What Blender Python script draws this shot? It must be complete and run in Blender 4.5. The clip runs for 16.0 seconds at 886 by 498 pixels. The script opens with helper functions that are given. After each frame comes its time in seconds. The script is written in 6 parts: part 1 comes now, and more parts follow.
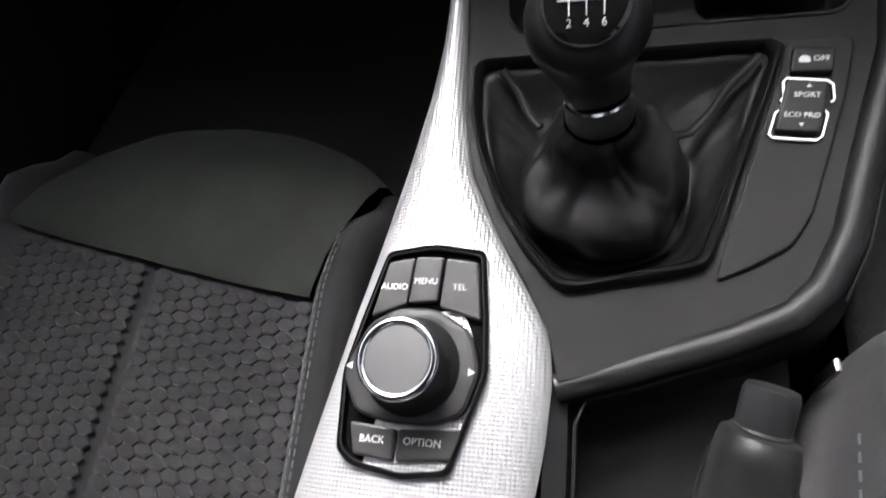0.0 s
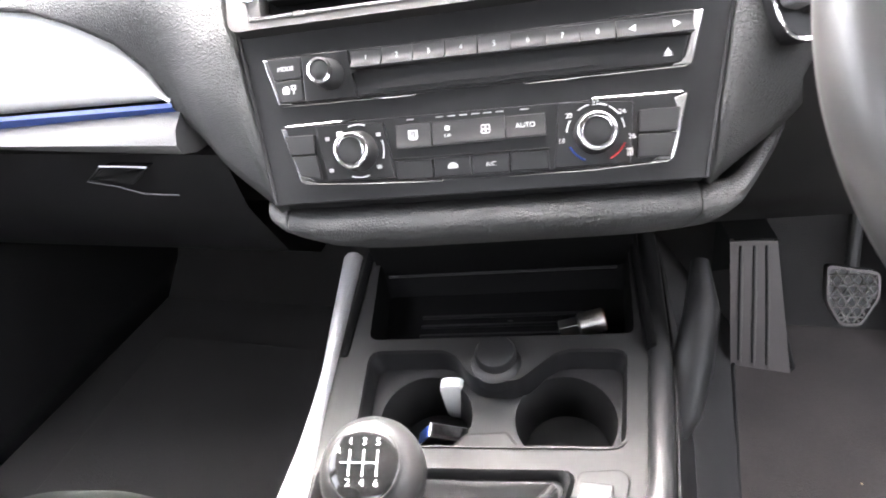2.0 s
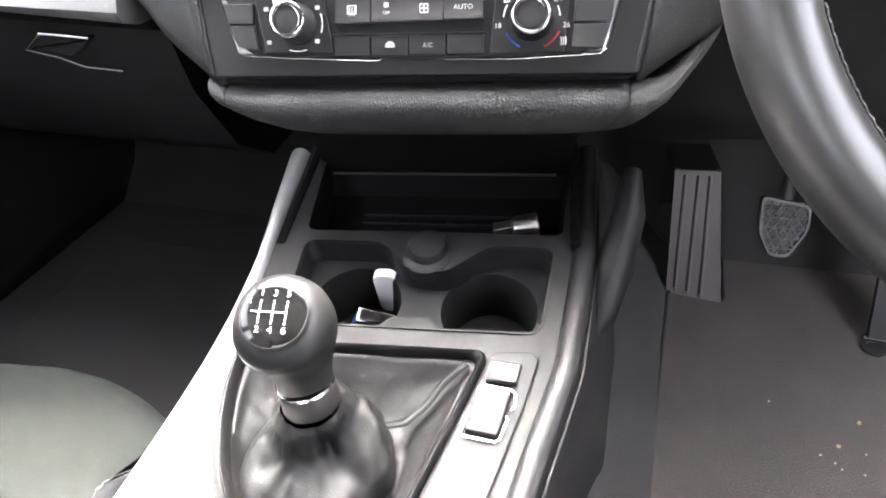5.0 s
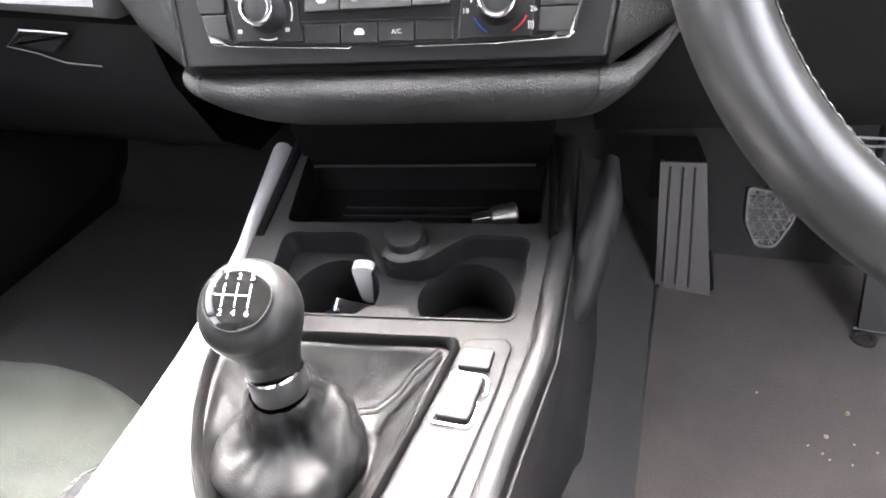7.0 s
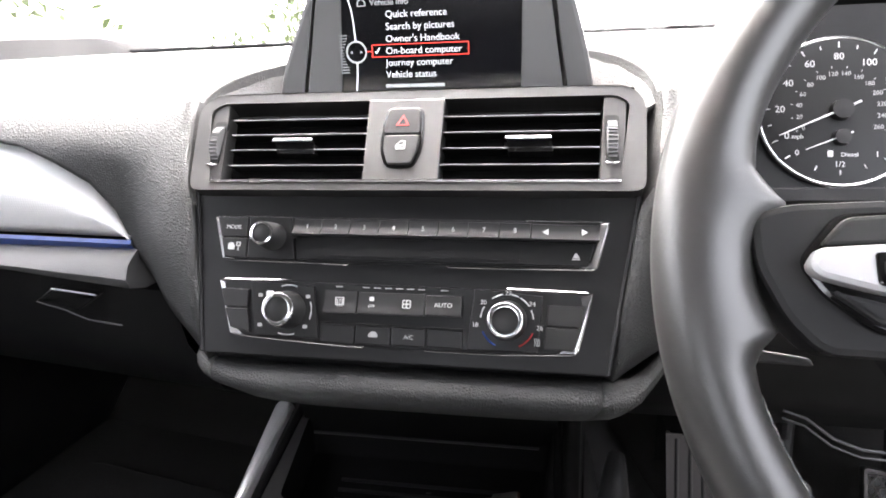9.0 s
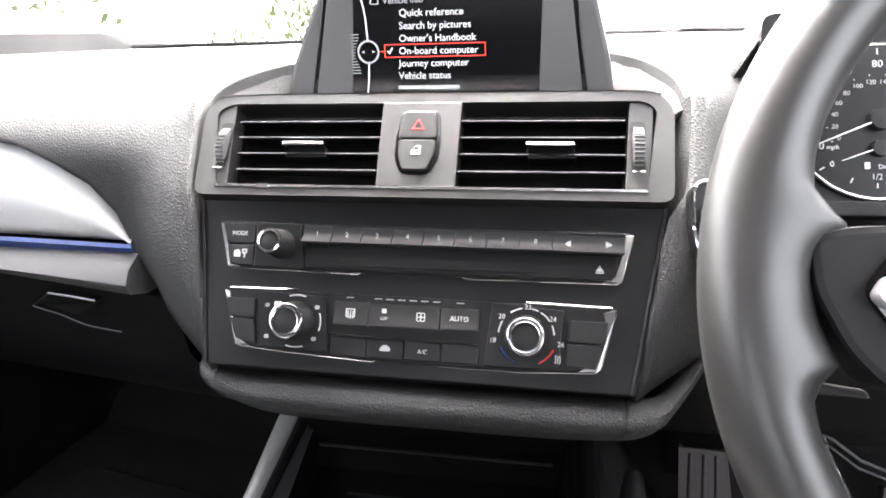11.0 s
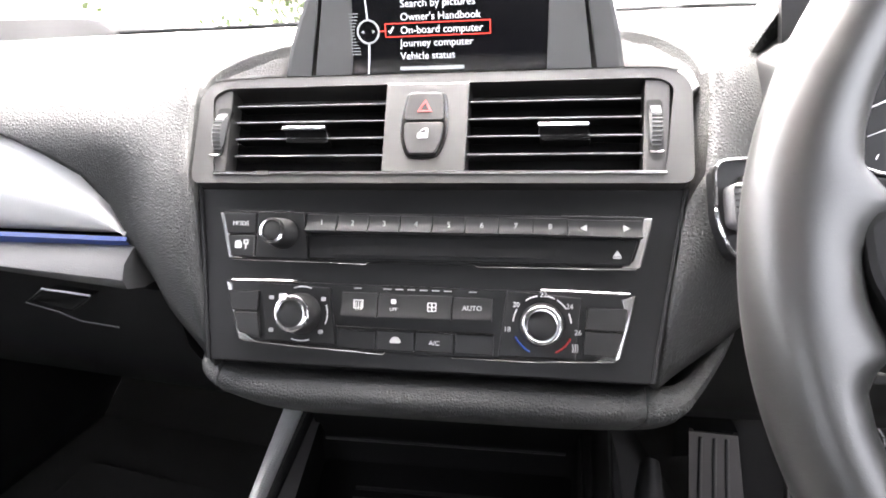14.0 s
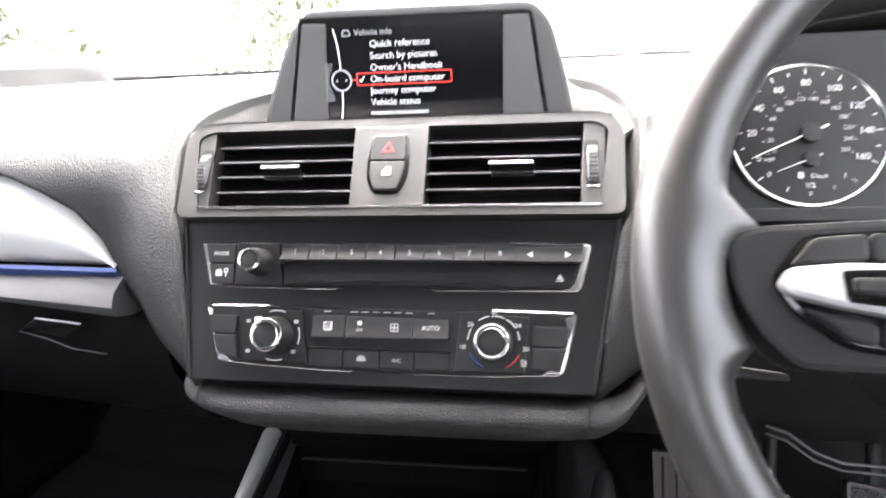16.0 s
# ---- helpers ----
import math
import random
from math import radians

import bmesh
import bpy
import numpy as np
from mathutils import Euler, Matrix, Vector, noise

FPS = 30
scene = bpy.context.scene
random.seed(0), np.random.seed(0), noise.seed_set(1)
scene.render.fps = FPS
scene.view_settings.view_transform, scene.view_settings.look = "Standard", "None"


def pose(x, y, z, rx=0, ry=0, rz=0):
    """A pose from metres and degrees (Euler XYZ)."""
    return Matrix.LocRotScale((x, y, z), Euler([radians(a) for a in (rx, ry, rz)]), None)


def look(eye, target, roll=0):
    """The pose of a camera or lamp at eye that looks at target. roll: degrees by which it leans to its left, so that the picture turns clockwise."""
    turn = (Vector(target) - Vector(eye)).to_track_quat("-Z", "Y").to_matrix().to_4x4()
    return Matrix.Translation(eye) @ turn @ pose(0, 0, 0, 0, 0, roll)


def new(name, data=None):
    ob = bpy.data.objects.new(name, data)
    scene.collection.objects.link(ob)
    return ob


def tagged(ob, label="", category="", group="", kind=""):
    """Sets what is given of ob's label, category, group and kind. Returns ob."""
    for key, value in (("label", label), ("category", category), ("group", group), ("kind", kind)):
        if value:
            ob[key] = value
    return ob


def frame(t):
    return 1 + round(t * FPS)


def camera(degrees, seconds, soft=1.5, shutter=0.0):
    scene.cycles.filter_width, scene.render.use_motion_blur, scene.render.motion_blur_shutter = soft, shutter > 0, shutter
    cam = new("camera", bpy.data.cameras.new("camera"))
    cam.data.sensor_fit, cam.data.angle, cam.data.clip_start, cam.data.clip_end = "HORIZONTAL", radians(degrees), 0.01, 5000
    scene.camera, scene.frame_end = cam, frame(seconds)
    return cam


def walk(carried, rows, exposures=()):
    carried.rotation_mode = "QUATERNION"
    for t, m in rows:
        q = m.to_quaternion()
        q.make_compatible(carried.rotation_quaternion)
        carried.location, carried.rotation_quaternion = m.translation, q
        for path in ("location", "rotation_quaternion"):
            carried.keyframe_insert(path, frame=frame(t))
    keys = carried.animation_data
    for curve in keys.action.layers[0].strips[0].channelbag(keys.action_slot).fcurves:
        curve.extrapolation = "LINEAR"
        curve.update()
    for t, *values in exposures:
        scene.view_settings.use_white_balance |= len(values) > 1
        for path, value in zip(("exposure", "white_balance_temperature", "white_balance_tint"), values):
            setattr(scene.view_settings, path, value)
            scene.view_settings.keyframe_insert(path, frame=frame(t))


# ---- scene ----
cam = camera(72.9, 16.0, soft=1.8, shutter=0.5)
# seconds, eye in metres, turn in degrees
ROWS = [
    (0.0, -0.0528, -0.4036, 0.7423, 28.69, 12.58, 7.35),
    (0.5, -0.0480, -0.4032, 0.7523, 32.84, 10.94, 6.88),
    (1.0, -0.0275, -0.3991, 0.7693, 38.35, 9.91, 5.53),
    (1.5, 0.0130, -0.3875, 0.7764, 49.21, 8.81, 6.19),
    (2.0, 0.0484, -0.3716, 0.8138, 56.61, 8.77, 7.54),
    (2.5, 0.0732, -0.3855, 0.8141, 55.06, 5.32, 7.10),
    (3.0, 0.0800, -0.3899, 0.8142, 56.55, 5.12, 7.96),
    (3.5, 0.0802, -0.3932, 0.8133, 55.82, 5.74, 8.13),
    (4.0, 0.0685, -0.4010, 0.7998, 51.58, 4.30, 8.16),
    (6.5, 0.1077, -0.4009, 0.7674, 52.50, 4.54, 8.00),
    (7.0, 0.1049, -0.4052, 0.7647, 52.49, 5.07, 8.19),
    (7.5, 0.1074, -0.4022, 0.7734, 57.62, 4.79, 8.46),
    (8.0, 0.1099, -0.3936, 0.7999, 65.62, 4.96, 9.14),
    (8.5, 0.1028, -0.3741, 0.8338, 70.95, 3.78, 10.24),
    (9.0, 0.1004, -0.3730, 0.8360, 70.42, 2.28, 9.77),
    (9.5, 0.0902, -0.3754, 0.8382, 71.07, 0.55, 9.56),
    (10.0, 0.0935, -0.3713, 0.8398, 70.68, 1.56, 10.52),
    (12.5, 0.0691, -0.3394, 0.8327, 69.93, 1.31, 8.48),
    (13.0, 0.0705, -0.3396, 0.8336, 69.02, 1.31, 8.44),
    (13.5, 0.0691, -0.3414, 0.8328, 68.61, 2.16, 8.98),
    (14.0, 0.0717, -0.3422, 0.8337, 68.89, 2.36, 8.92),
    (14.5, 0.0770, -0.3451, 0.8346, 69.88, 1.79, 8.45),
    (15.0, 0.0766, -0.3466, 0.8333, 70.09, 1.80, 8.94),
    (15.5, 0.0779, -0.3491, 0.8323, 69.72, 2.74, 8.74),
    (16.0, 0.1003, -0.3795, 0.8393, 72.46, 2.59, 8.10),
]
EXPOSURES = [(0.0, 1.87, 6350, 14), (0.5, 1.97, 6350, 14), (1.0, 2.6, 6400, 14), (1.5, 4.5, 6500, 14), (2.0, 5.77, 6650, 14), (3.5, 5.62, 6650, 14), (4.0, 5.47, 6650, 14), (6.5, 5.57, 6650, 14), (7.0, 5.67, 6650, 14), (7.5, 5.87, 6700, 14), (8.0, 5.97, 6750, 14), (8.5, 5.12, 6700, 14), (9.0, 4.62, 6700, 14), (10.0, 4.57, 6700, 14), (12.5, 4.8, 6700, 14), (16.0, 4.85, 6700, 14)]
walk(cam, [(t, pose(x, y, z, rx, ry, rz)) for t, x, y, z, rx, ry, rz in ROWS], EXPOSURES)

# ---- daylight: bright overcast sky ----
world = bpy.data.worlds.new("overcast_sky")
scene.world = world
world.use_nodes = True
wn = world.node_tree.nodes
sky = wn.new("ShaderNodeTexSky")
sky.sky_type, sky.sun_disc = "NISHITA", False
sky.sun_elevation, sky.sun_rotation = radians(50), radians(-13)
sky.air_density, sky.dust_density, sky.ozone_density = 1.0, 6.0, 0.6
wn["Background"].inputs["Strength"].default_value = 0.12
grey = wn.new("ShaderNodeHueSaturation")  # cloud takes most of the blue out
grey.inputs["Saturation"].default_value = 0.3
world.node_tree.links.new(sky.outputs[0], grey.inputs["Color"])
world.node_tree.links.new(grey.outputs[0], wn["Background"].inputs["Color"])
sun = new("sun", bpy.data.lights.new("sun", "SUN"))
sun.data.energy, sun.data.angle, sun.data.color = 1.0, radians(30), (1.0, 0.985, 0.96)
sun.matrix_world = look((0, 0, 0), (0.145, -0.626, -0.766))

# ---- materials ----


def nodes_of(m):
    return m.node_tree.nodes, m.node_tree.links


def mat(name, color, rough=0.5, metal=0.0, grain=0.0, size=400.0, kind="noise", vary=0.15, patch=9.0, sheen=0.0, coat=0.0, second=None, spec=0.5, distance=0.0006):
    """A surface: colour varied in patches and in grain, with fine relief. size: grains a metre."""
    m = bpy.data.materials.new(name)
    m.use_nodes = True
    n, l = nodes_of(m)
    b = n["Principled BSDF"]
    b.inputs["Metallic"].default_value = metal
    b.inputs["Specular IOR Level"].default_value = spec
    b.inputs["Sheen Weight"].default_value = sheen
    b.inputs["Coat Weight"].default_value = coat
    b.inputs["Coat Roughness"].default_value = 0.08
    co = n.new("ShaderNodeTexCoord")
    big = n.new("ShaderNodeTexNoise")
    big.inputs["Scale"].default_value, big.inputs["Detail"].default_value = patch, 5.0
    l.new(co.outputs["Object"], big.inputs["Vector"])
    if kind == "noise":
        fine = n.new("ShaderNodeTexNoise")
        fine.inputs["Detail"].default_value = 3.0
        out = fine.outputs["Fac"]
    else:
        fine = n.new("ShaderNodeTexVoronoi")
        fine.feature = "DISTANCE_TO_EDGE" if kind == "cells" else "F1"
        fine.inputs["Randomness"].default_value = 1.0 if kind == "cells" else 0.0
        out = fine.outputs["Distance"]
    fine.inputs["Scale"].default_value = size
    l.new(co.outputs["Object"], fine.inputs["Vector"])
    ramp = n.new("ShaderNodeMix")
    ramp.data_type = "RGBA"
    dark = tuple(c * (1 - vary) for c in color)
    light = tuple(min(1, c * (1 + vary)) for c in (second or color))
    ramp.inputs["A"].default_value, ramp.inputs["B"].default_value = (*dark, 1), (*light, 1)
    mixer = n.new("ShaderNodeMath")
    mixer.operation = "MULTIPLY_ADD"
    mixer.inputs[1].default_value = 0.4
    l.new(out, mixer.inputs[0])
    half = n.new("ShaderNodeMath")
    half.operation, half.inputs[1].default_value = "MULTIPLY", 0.7
    l.new(big.outputs["Fac"], half.inputs[0])
    l.new(half.outputs[0], mixer.inputs[2])
    l.new(mixer.outputs[0], ramp.inputs["Factor"])
    l.new(ramp.outputs["Result"], b.inputs["Base Color"])
    rr = n.new("ShaderNodeMapRange")
    rr.inputs["From Min"].default_value, rr.inputs["From Max"].default_value = 0.3, 0.7
    rr.inputs["To Min"].default_value, rr.inputs["To Max"].default_value = rough * 0.9, min(1, rough * 1.12)
    l.new(big.outputs["Fac"], rr.inputs["Value"])
    l.new(rr.outputs["Result"], b.inputs["Roughness"])
    if grain:
        bump = n.new("ShaderNodeBump")
        bump.inputs["Strength"].default_value, bump.inputs["Distance"].default_value = grain, distance
        l.new(out, bump.inputs["Height"])
        l.new(bump.outputs["Normal"], b.inputs["Normal"])
    return m


def glow(name, color, strength):
    m = bpy.data.materials.new(name)
    m.use_nodes = True
    b = m.node_tree.nodes["Principled BSDF"]
    b.inputs["Base Color"].default_value = (*[c * 0.4 for c in color], 1)
    b.inputs["Emission Color"].default_value = (*color, 1)
    b.inputs["Emission Strength"].default_value = strength
    return m


def clear_glass(name):
    m = bpy.data.materials.new(name)
    m.use_nodes = True
    b = m.node_tree.nodes["Principled BSDF"]
    b.inputs["Transmission Weight"].default_value, b.inputs["Roughness"].default_value = 1.0, 0.0
    b.inputs["IOR"].default_value = 1.1
    return m


# Dash grain in a paler grey, with windscreen light put into the colour
STRIP = mat("lit_grained_strip", (0.10, 0.10, 0.10), 0.45, grain=0.6, size=480, kind="cells", vary=0.1, distance=0.0006)
DASH = mat("soft_dash_grain", (0.040, 0.0405, 0.0400), 0.55, spec=0.30, grain=0.85, size=410, kind="cells", vary=0.15, distance=0.0011)
PLASTIC = mat("black_plastic", (0.0115, 0.0115, 0.0120), 0.45, grain=0.25, size=1500, vary=0.25, spec=0.24, distance=0.0002)
PANEL = mat("matt_black_panel", (0.0085, 0.0085, 0.0088), 0.36, grain=0.1, size=1800, vary=0.15, spec=0.27, distance=0.0002)
BUTTON = mat("button_plastic", (0.016, 0.016, 0.0163), 0.48, spec=0.24, grain=0.08, size=2000, vary=0.1, distance=0.0001)
GREYPLASTIC = mat("grey_satin_plastic", (0.018, 0.0177, 0.0175), 0.55, spec=0.18, grain=0.12, size=1500, vary=0.08, distance=0.0002)
HOUSING = mat("grey_housing", (0.085, 0.085, 0.086), 0.5, grain=0.15, size=1500, vary=0.06, distance=0.0002)
CONTROL = mat("grey_control_plastic", (0.034, 0.0335, 0.033), 0.45, grain=0.1, size=1800, vary=0.08, distance=0.0001)
SOFTCAP = mat("grey_soft_cap", (0.11, 0.11, 0.11), 0.42, grain=0.1, size=1500, vary=0.08, distance=0.0001)
SPOKE = mat("satin_silver_paint", (0.42, 0.42, 0.43), 0.34, metal=0.5, vary=0.04)
GLOSS = mat("gloss_black", (0.006, 0.006, 0.006), 0.08, vary=0.1)
# Near-black that puts the shade of tray and vents into the colour
SHADEBLACK = mat("shade_black", (0.0025, 0.0025, 0.0025), 0.8, spec=0.08, vary=0.1)
# Darker than the black plastic: shade of recesses and undersides put into colour
VOID = mat("recess_shade_black", (0.009, 0.009, 0.009), 0.7, grain=0.1, size=600, spec=0.2)
SILVER = mat("patterned_silver_trim", (0.60, 0.60, 0.605), 0.36, metal=0.6, grain=0.75, size=430, kind="grid", vary=0.04, distance=0.0008)
WHITETRIM = mat("pale_silver_trim", (0.80, 0.80, 0.80), 0.4, metal=0.1, grain=0.3, size=430, kind="grid", vary=0.03, distance=0.0004)
BLUE = mat("blue_accent", (0.012, 0.045, 0.22), 0.3, vary=0.1)
GRAPHITE = mat("graphite_satin", (0.024, 0.0232, 0.0225), 0.42, metal=0.2, grain=0.1, size=1500, vary=0.06, distance=0.0002)
CHROME = mat("satin_chrome", (0.75, 0.75, 0.76), 0.16, metal=1.0, vary=0.04)
LEATHER = mat("steering_leather", (0.020, 0.0197, 0.0193), 0.36, grain=0.18, size=1100, kind="cells", vary=0.2, spec=0.8, distance=0.0003)
KNOB = mat("black_knob_leather", (0.012, 0.012, 0.012), 0.40, spec=0.2, grain=0.1, size=900, kind="cells", vary=0.15, distance=0.0002)
GAITER = mat("gaiter_leather", (0.0095, 0.0095, 0.0095), 0.47, spec=0.22, grain=0.5, size=600, kind="cells", vary=0.2, distance=0.0004)
SUEDE = mat("green_black_suede", (0.0110, 0.0128, 0.0108), 0.95, grain=0.4, size=700, vary=0.45, patch=24, sheen=0.05, spec=0.2, second=(0.0270, 0.0305, 0.0258))
FABRIC = mat("woven_grey_fabric", (0.0135, 0.0125, 0.0138), 0.9, grain=0.6, size=1300, vary=0.35, sheen=0.15)
SEATSIDE = mat("black_seat_cloth", (0.011, 0.011, 0.0115), 0.85, grain=0.4, size=1100, vary=0.3, sheen=0.15)
THREAD = mat("grey_thread", (0.085, 0.085, 0.09), 0.8, grain=0.3, size=2000)
DARKTHREAD = mat("black_thread", (0.012, 0.012, 0.012), 0.6, grain=0.3, size=2000)
CARPET = mat("charcoal_carpet", (0.020, 0.019, 0.0185), 0.95, grain=0.8, size=700, vary=0.4, patch=14, sheen=0.05, distance=0.0015)
MAT = mat("grey_velour_mat", (0.022, 0.0185, 0.0172), 0.95, grain=1.0, size=600, vary=0.5, patch=17, sheen=0.1, distance=0.001, second=(0.062, 0.053, 0.049))
RUBBER = mat("black_rubber", (0.012, 0.012, 0.012), 0.6, grain=0.3, size=500)
STEEL = mat("worn_steel", (0.45, 0.43, 0.41), 0.32, metal=1.0, grain=0.2, size=300, vary=0.25, patch=60)
PEDALMETAL = mat("brushed_pedal_metal", (0.33, 0.32, 0.31), 0.4, metal=0.9, grain=0.3, size=600, vary=0.2)
RUST = mat("rust", (0.10, 0.05, 0.025), 0.8, grain=0.3, size=600, vary=0.4)
WHITE = mat("white_print", (0.48, 0.48, 0.48), 0.5, vary=0.03)
BRIGHTPRINT = mat("bright_white_print", (0.78, 0.78, 0.78), 0.5, vary=0.03)
WHITEGLOSS = mat("white_gloss_plastic", (0.82, 0.82, 0.82), 0.25, vary=0.03)
RED = mat("red_print", (0.36, 0.02, 0.02), 0.5, vary=0.05)
DIMPRINT = mat("grey_print", (0.32, 0.32, 0.32), 0.5, vary=0.03)
HEADLINER = mat("anthracite_headliner", (0.07, 0.07, 0.07), 0.95, grain=0.4, size=900, vary=0.1)
SCREENGLASS = mat("display_glass", (0.004, 0.004, 0.005), 0.12, vary=0.1)
PEDALGREY = mat("grey_rubber", (0.10, 0.090, 0.087), 0.6, grain=0.2, size=700)
GLASS = clear_glass("window_glass")
LIT = glow("lit_white", (0.9, 0.93, 1.0), 0.05)
LITRED = glow("lit_red", (1.0, 0.07, 0.05), 0.07)
LITGREY = glow("lit_grey", (0.5, 0.52, 0.55), 0.04)
# Made-up pale ground colour, chosen to bounce light into the cabin
PALEGROUND = mat("pale_bounce_ground", (0.27, 0.27, 0.265), 0.9, grain=0.5, size=60, vary=0.2, distance=0.01)
LEAF = mat("leaves", (0.09, 0.12, 0.06), 0.7, vary=0.5, patch=3, second=(0.10, 0.13, 0.05))
BARK = mat("bark", (0.09, 0.07, 0.05), 0.9, grain=0.6, size=30, vary=0.3, distance=0.02)
CRUMB = mat("crumb", (0.45, 0.36, 0.22), 0.9, vary=0.3)

# ---- building helpers ----


def empty(name, m=Matrix()):
    ob = new(name)
    ob.matrix_world = m
    return ob


def part(name, bm, material, parent=None, label="", m=None, smooth=None):
    """Links a bmesh as one mesh object under a thing or a part, in its parent's space."""
    data = bpy.data.meshes.new(name)
    bmesh.ops.recalc_face_normals(bm, faces=bm.faces)
    bm.to_mesh(data)
    bm.free()
    data.materials.append(material)
    if smooth is not None:
        data.shade_smooth()
        data.set_sharp_from_angle(angle=radians(smooth))
    ob = new(name, data)
    if parent:
        ob.parent = parent
    if m:
        ob.matrix_basis = m
    if label:
        ob["label"] = label
    return ob


def arc_poly(points, r, steps=4):
    """A polygon (x, y) with its corners rounded by r."""
    out = []
    k = len(points)
    for i in range(k):
        p, a, b = Vector(points[i]), Vector(points[i - 1]), Vector(points[(i + 1) % k])
        rr = min(r, (a - p).length * 0.45, (b - p).length * 0.45)
        s, e = p + (a - p).normalized() * rr, p + (b - p).normalized() * rr
        for j in range(steps + 1):
            t = j / steps
            out.append(tuple(s * (1 - t) ** 2 + p * 2 * t * (1 - t) + e * t * t))
    return out


def prism(points, z0, z1, bevel=0.0, seg=2, plane="xy"):
    """A polygon drawn out from z0 to z1. plane "xz": drawn on x and z, from y = z0 to z1 (the seen face is z0)."""
    bm = bmesh.new()
    top = [bm.verts.new((x, y, z1)) for x, y in points]
    face = bm.faces.new(top)
    made = bmesh.ops.extrude_face_region(bm, geom=[face])
    low = [v for v in made["geom"] if isinstance(v, bmesh.types.BMVert)]
    for v in low:
        v.co.z = z0
    bmesh.ops.recalc_face_normals(bm, faces=bm.faces)
    if bevel:
        edge_z = z0 if plane == "xz" else z1
        edges = [e for e in bm.edges if all(abs(v.co.z - edge_z) < 1e-6 for v in e.verts)]
        bmesh.ops.bevel(bm, geom=edges, offset=bevel, segments=seg, affect="EDGES", profile=0.6)
    if plane == "xz":
        for v in bm.verts:
            v.co = (v.co.x, v.co.z, v.co.y)
    return bm


def rect(x0, y0, x1, y1, r=0.0, steps=4):
    pts = [(x0, y0), (x1, y0), (x1, y1), (x0, y1)]
    return arc_poly(pts, r, steps) if r else pts


def block(x0, y0, z0, x1, y1, z1, bevel=0.0, seg=2):
    bm = bmesh.new()
    bmesh.ops.create_cube(bm, size=1)
    for v in bm.verts:
        v.co = (x0 + (v.co.x + 0.5) * (x1 - x0), y0 + (v.co.y + 0.5) * (y1 - y0), z0 + (v.co.z + 0.5) * (z1 - z0))
    if bevel:
        bmesh.ops.bevel(bm, geom=bm.edges[:], offset=bevel, segments=seg, affect="EDGES", profile=0.6)
    return bm


def ring_frame(outer, inner, y0, y1, plane="xz"):
    """A flat frame between two outlines with the same number of points, with depth."""
    bm = bmesh.new()
    def put(p, d):
        return bm.verts.new((p[0], d, p[1]) if plane == "xz" else (p[0], p[1], d))
    k = len(outer)
    a, b = [put(p, y0) for p in outer], [put(p, y0) for p in inner]
    c, d = [put(p, y1) for p in outer], [put(p, y1) for p in inner]
    for i in range(k):
        j = (i + 1) % k
        bm.faces.new((a[i], a[j], b[j], b[i]))
        bm.faces.new((c[i], d[i], d[j], c[j]))
        bm.faces.new((a[i], c[i], c[j], a[j]))
        bm.faces.new((b[i], b[j], d[j], d[i]))
    return bm


def loft(rows, closed=False, caps=False):
    """A sheet through rows of points, each row as long as the others."""
    bm = bmesh.new()
    g = [[bm.verts.new(p) for p in row] for row in rows]
    n = len(rows[0])
    for a, b in zip(g, g[1:]):
        for i in range(n if closed else n - 1):
            j = (i + 1) % n
            bm.faces.new((a[i], a[j], b[j], b[i]))
    if caps:
        bm.faces.new(g[0][::-1])
        bm.faces.new(g[-1])
    return bm


def lathe(profile, steps=32, caps=True):
    """A body turned about z, from (radius, z) pairs."""
    rows = [[(r * math.cos(2 * math.pi * i / steps), r * math.sin(2 * math.pi * i / steps), z) for i in range(steps)] for r, z in profile]
    return loft(rows, closed=True, caps=caps)


def tube(points, radius, sides=8, closed=False, flat=1.0):
    """A round bar along points. radius: a number or one for each point."""
    pts = [Vector(p) for p in points]
    k = len(pts)
    rows = []
    for i, p in enumerate(pts):
        a = pts[i - 1] if i or closed else p
        b = pts[(i + 1) % k] if i < k - 1 or closed else p
        t = (b - a).normalized()
        side = t.cross(Vector((0, 0, 1)))
        side = (side if side.length > 1e-4 else Vector((1, 0, 0))).normalized()
        up = side.cross(t)
        r = radius[i] if isinstance(radius, (list, tuple)) else radius
        rows.append([tuple(p + side * (r * math.cos(2 * math.pi * j / sides)) + up * (r * flat * math.sin(2 * math.pi * j / sides))) for j in range(sides)])
    if closed:
        rows.append(rows[0])
    bm = loft(rows, closed=True, caps=not closed)
    if closed:
        bmesh.ops.remove_doubles(bm, verts=bm.verts, dist=1e-6)
    return bm


def join_bm(*bms):
    out = bmesh.new()
    for b in bms:
        data = bpy.data.meshes.new("join")
        b.to_mesh(data)
        b.free()
        out.from_mesh(data)
        bpy.data.meshes.remove(data)
    return out


def letters(name, text, size, material, parent, m, label="", align="CENTER", bold=0.0):
    """Built-in font, as a thin mesh; drawn on the local x and y."""
    c = bpy.data.curves.new(name, "FONT")
    c.body, c.size, c.align_x, c.align_y, c.extrude, c.offset = text, size, align, "CENTER", 0.00012, bold
    c.resolution_u = 3
    tmp = new(name, c)
    bpy.context.view_layer.update()
    data = bpy.data.meshes.new_from_object(tmp.evaluated_get(bpy.context.evaluated_depsgraph_get()))
    bpy.data.objects.remove(tmp)
    bpy.data.curves.remove(c)
    data.name = name
    data.materials.clear()
    data.materials.append(material)
    ob = new(name, data)
    ob.parent = parent
    ob.matrix_basis = m
    if label:
        ob["label"] = label
    return ob


def lerp(x, xs, ys):
    return float(np.interp(x, xs, ys))


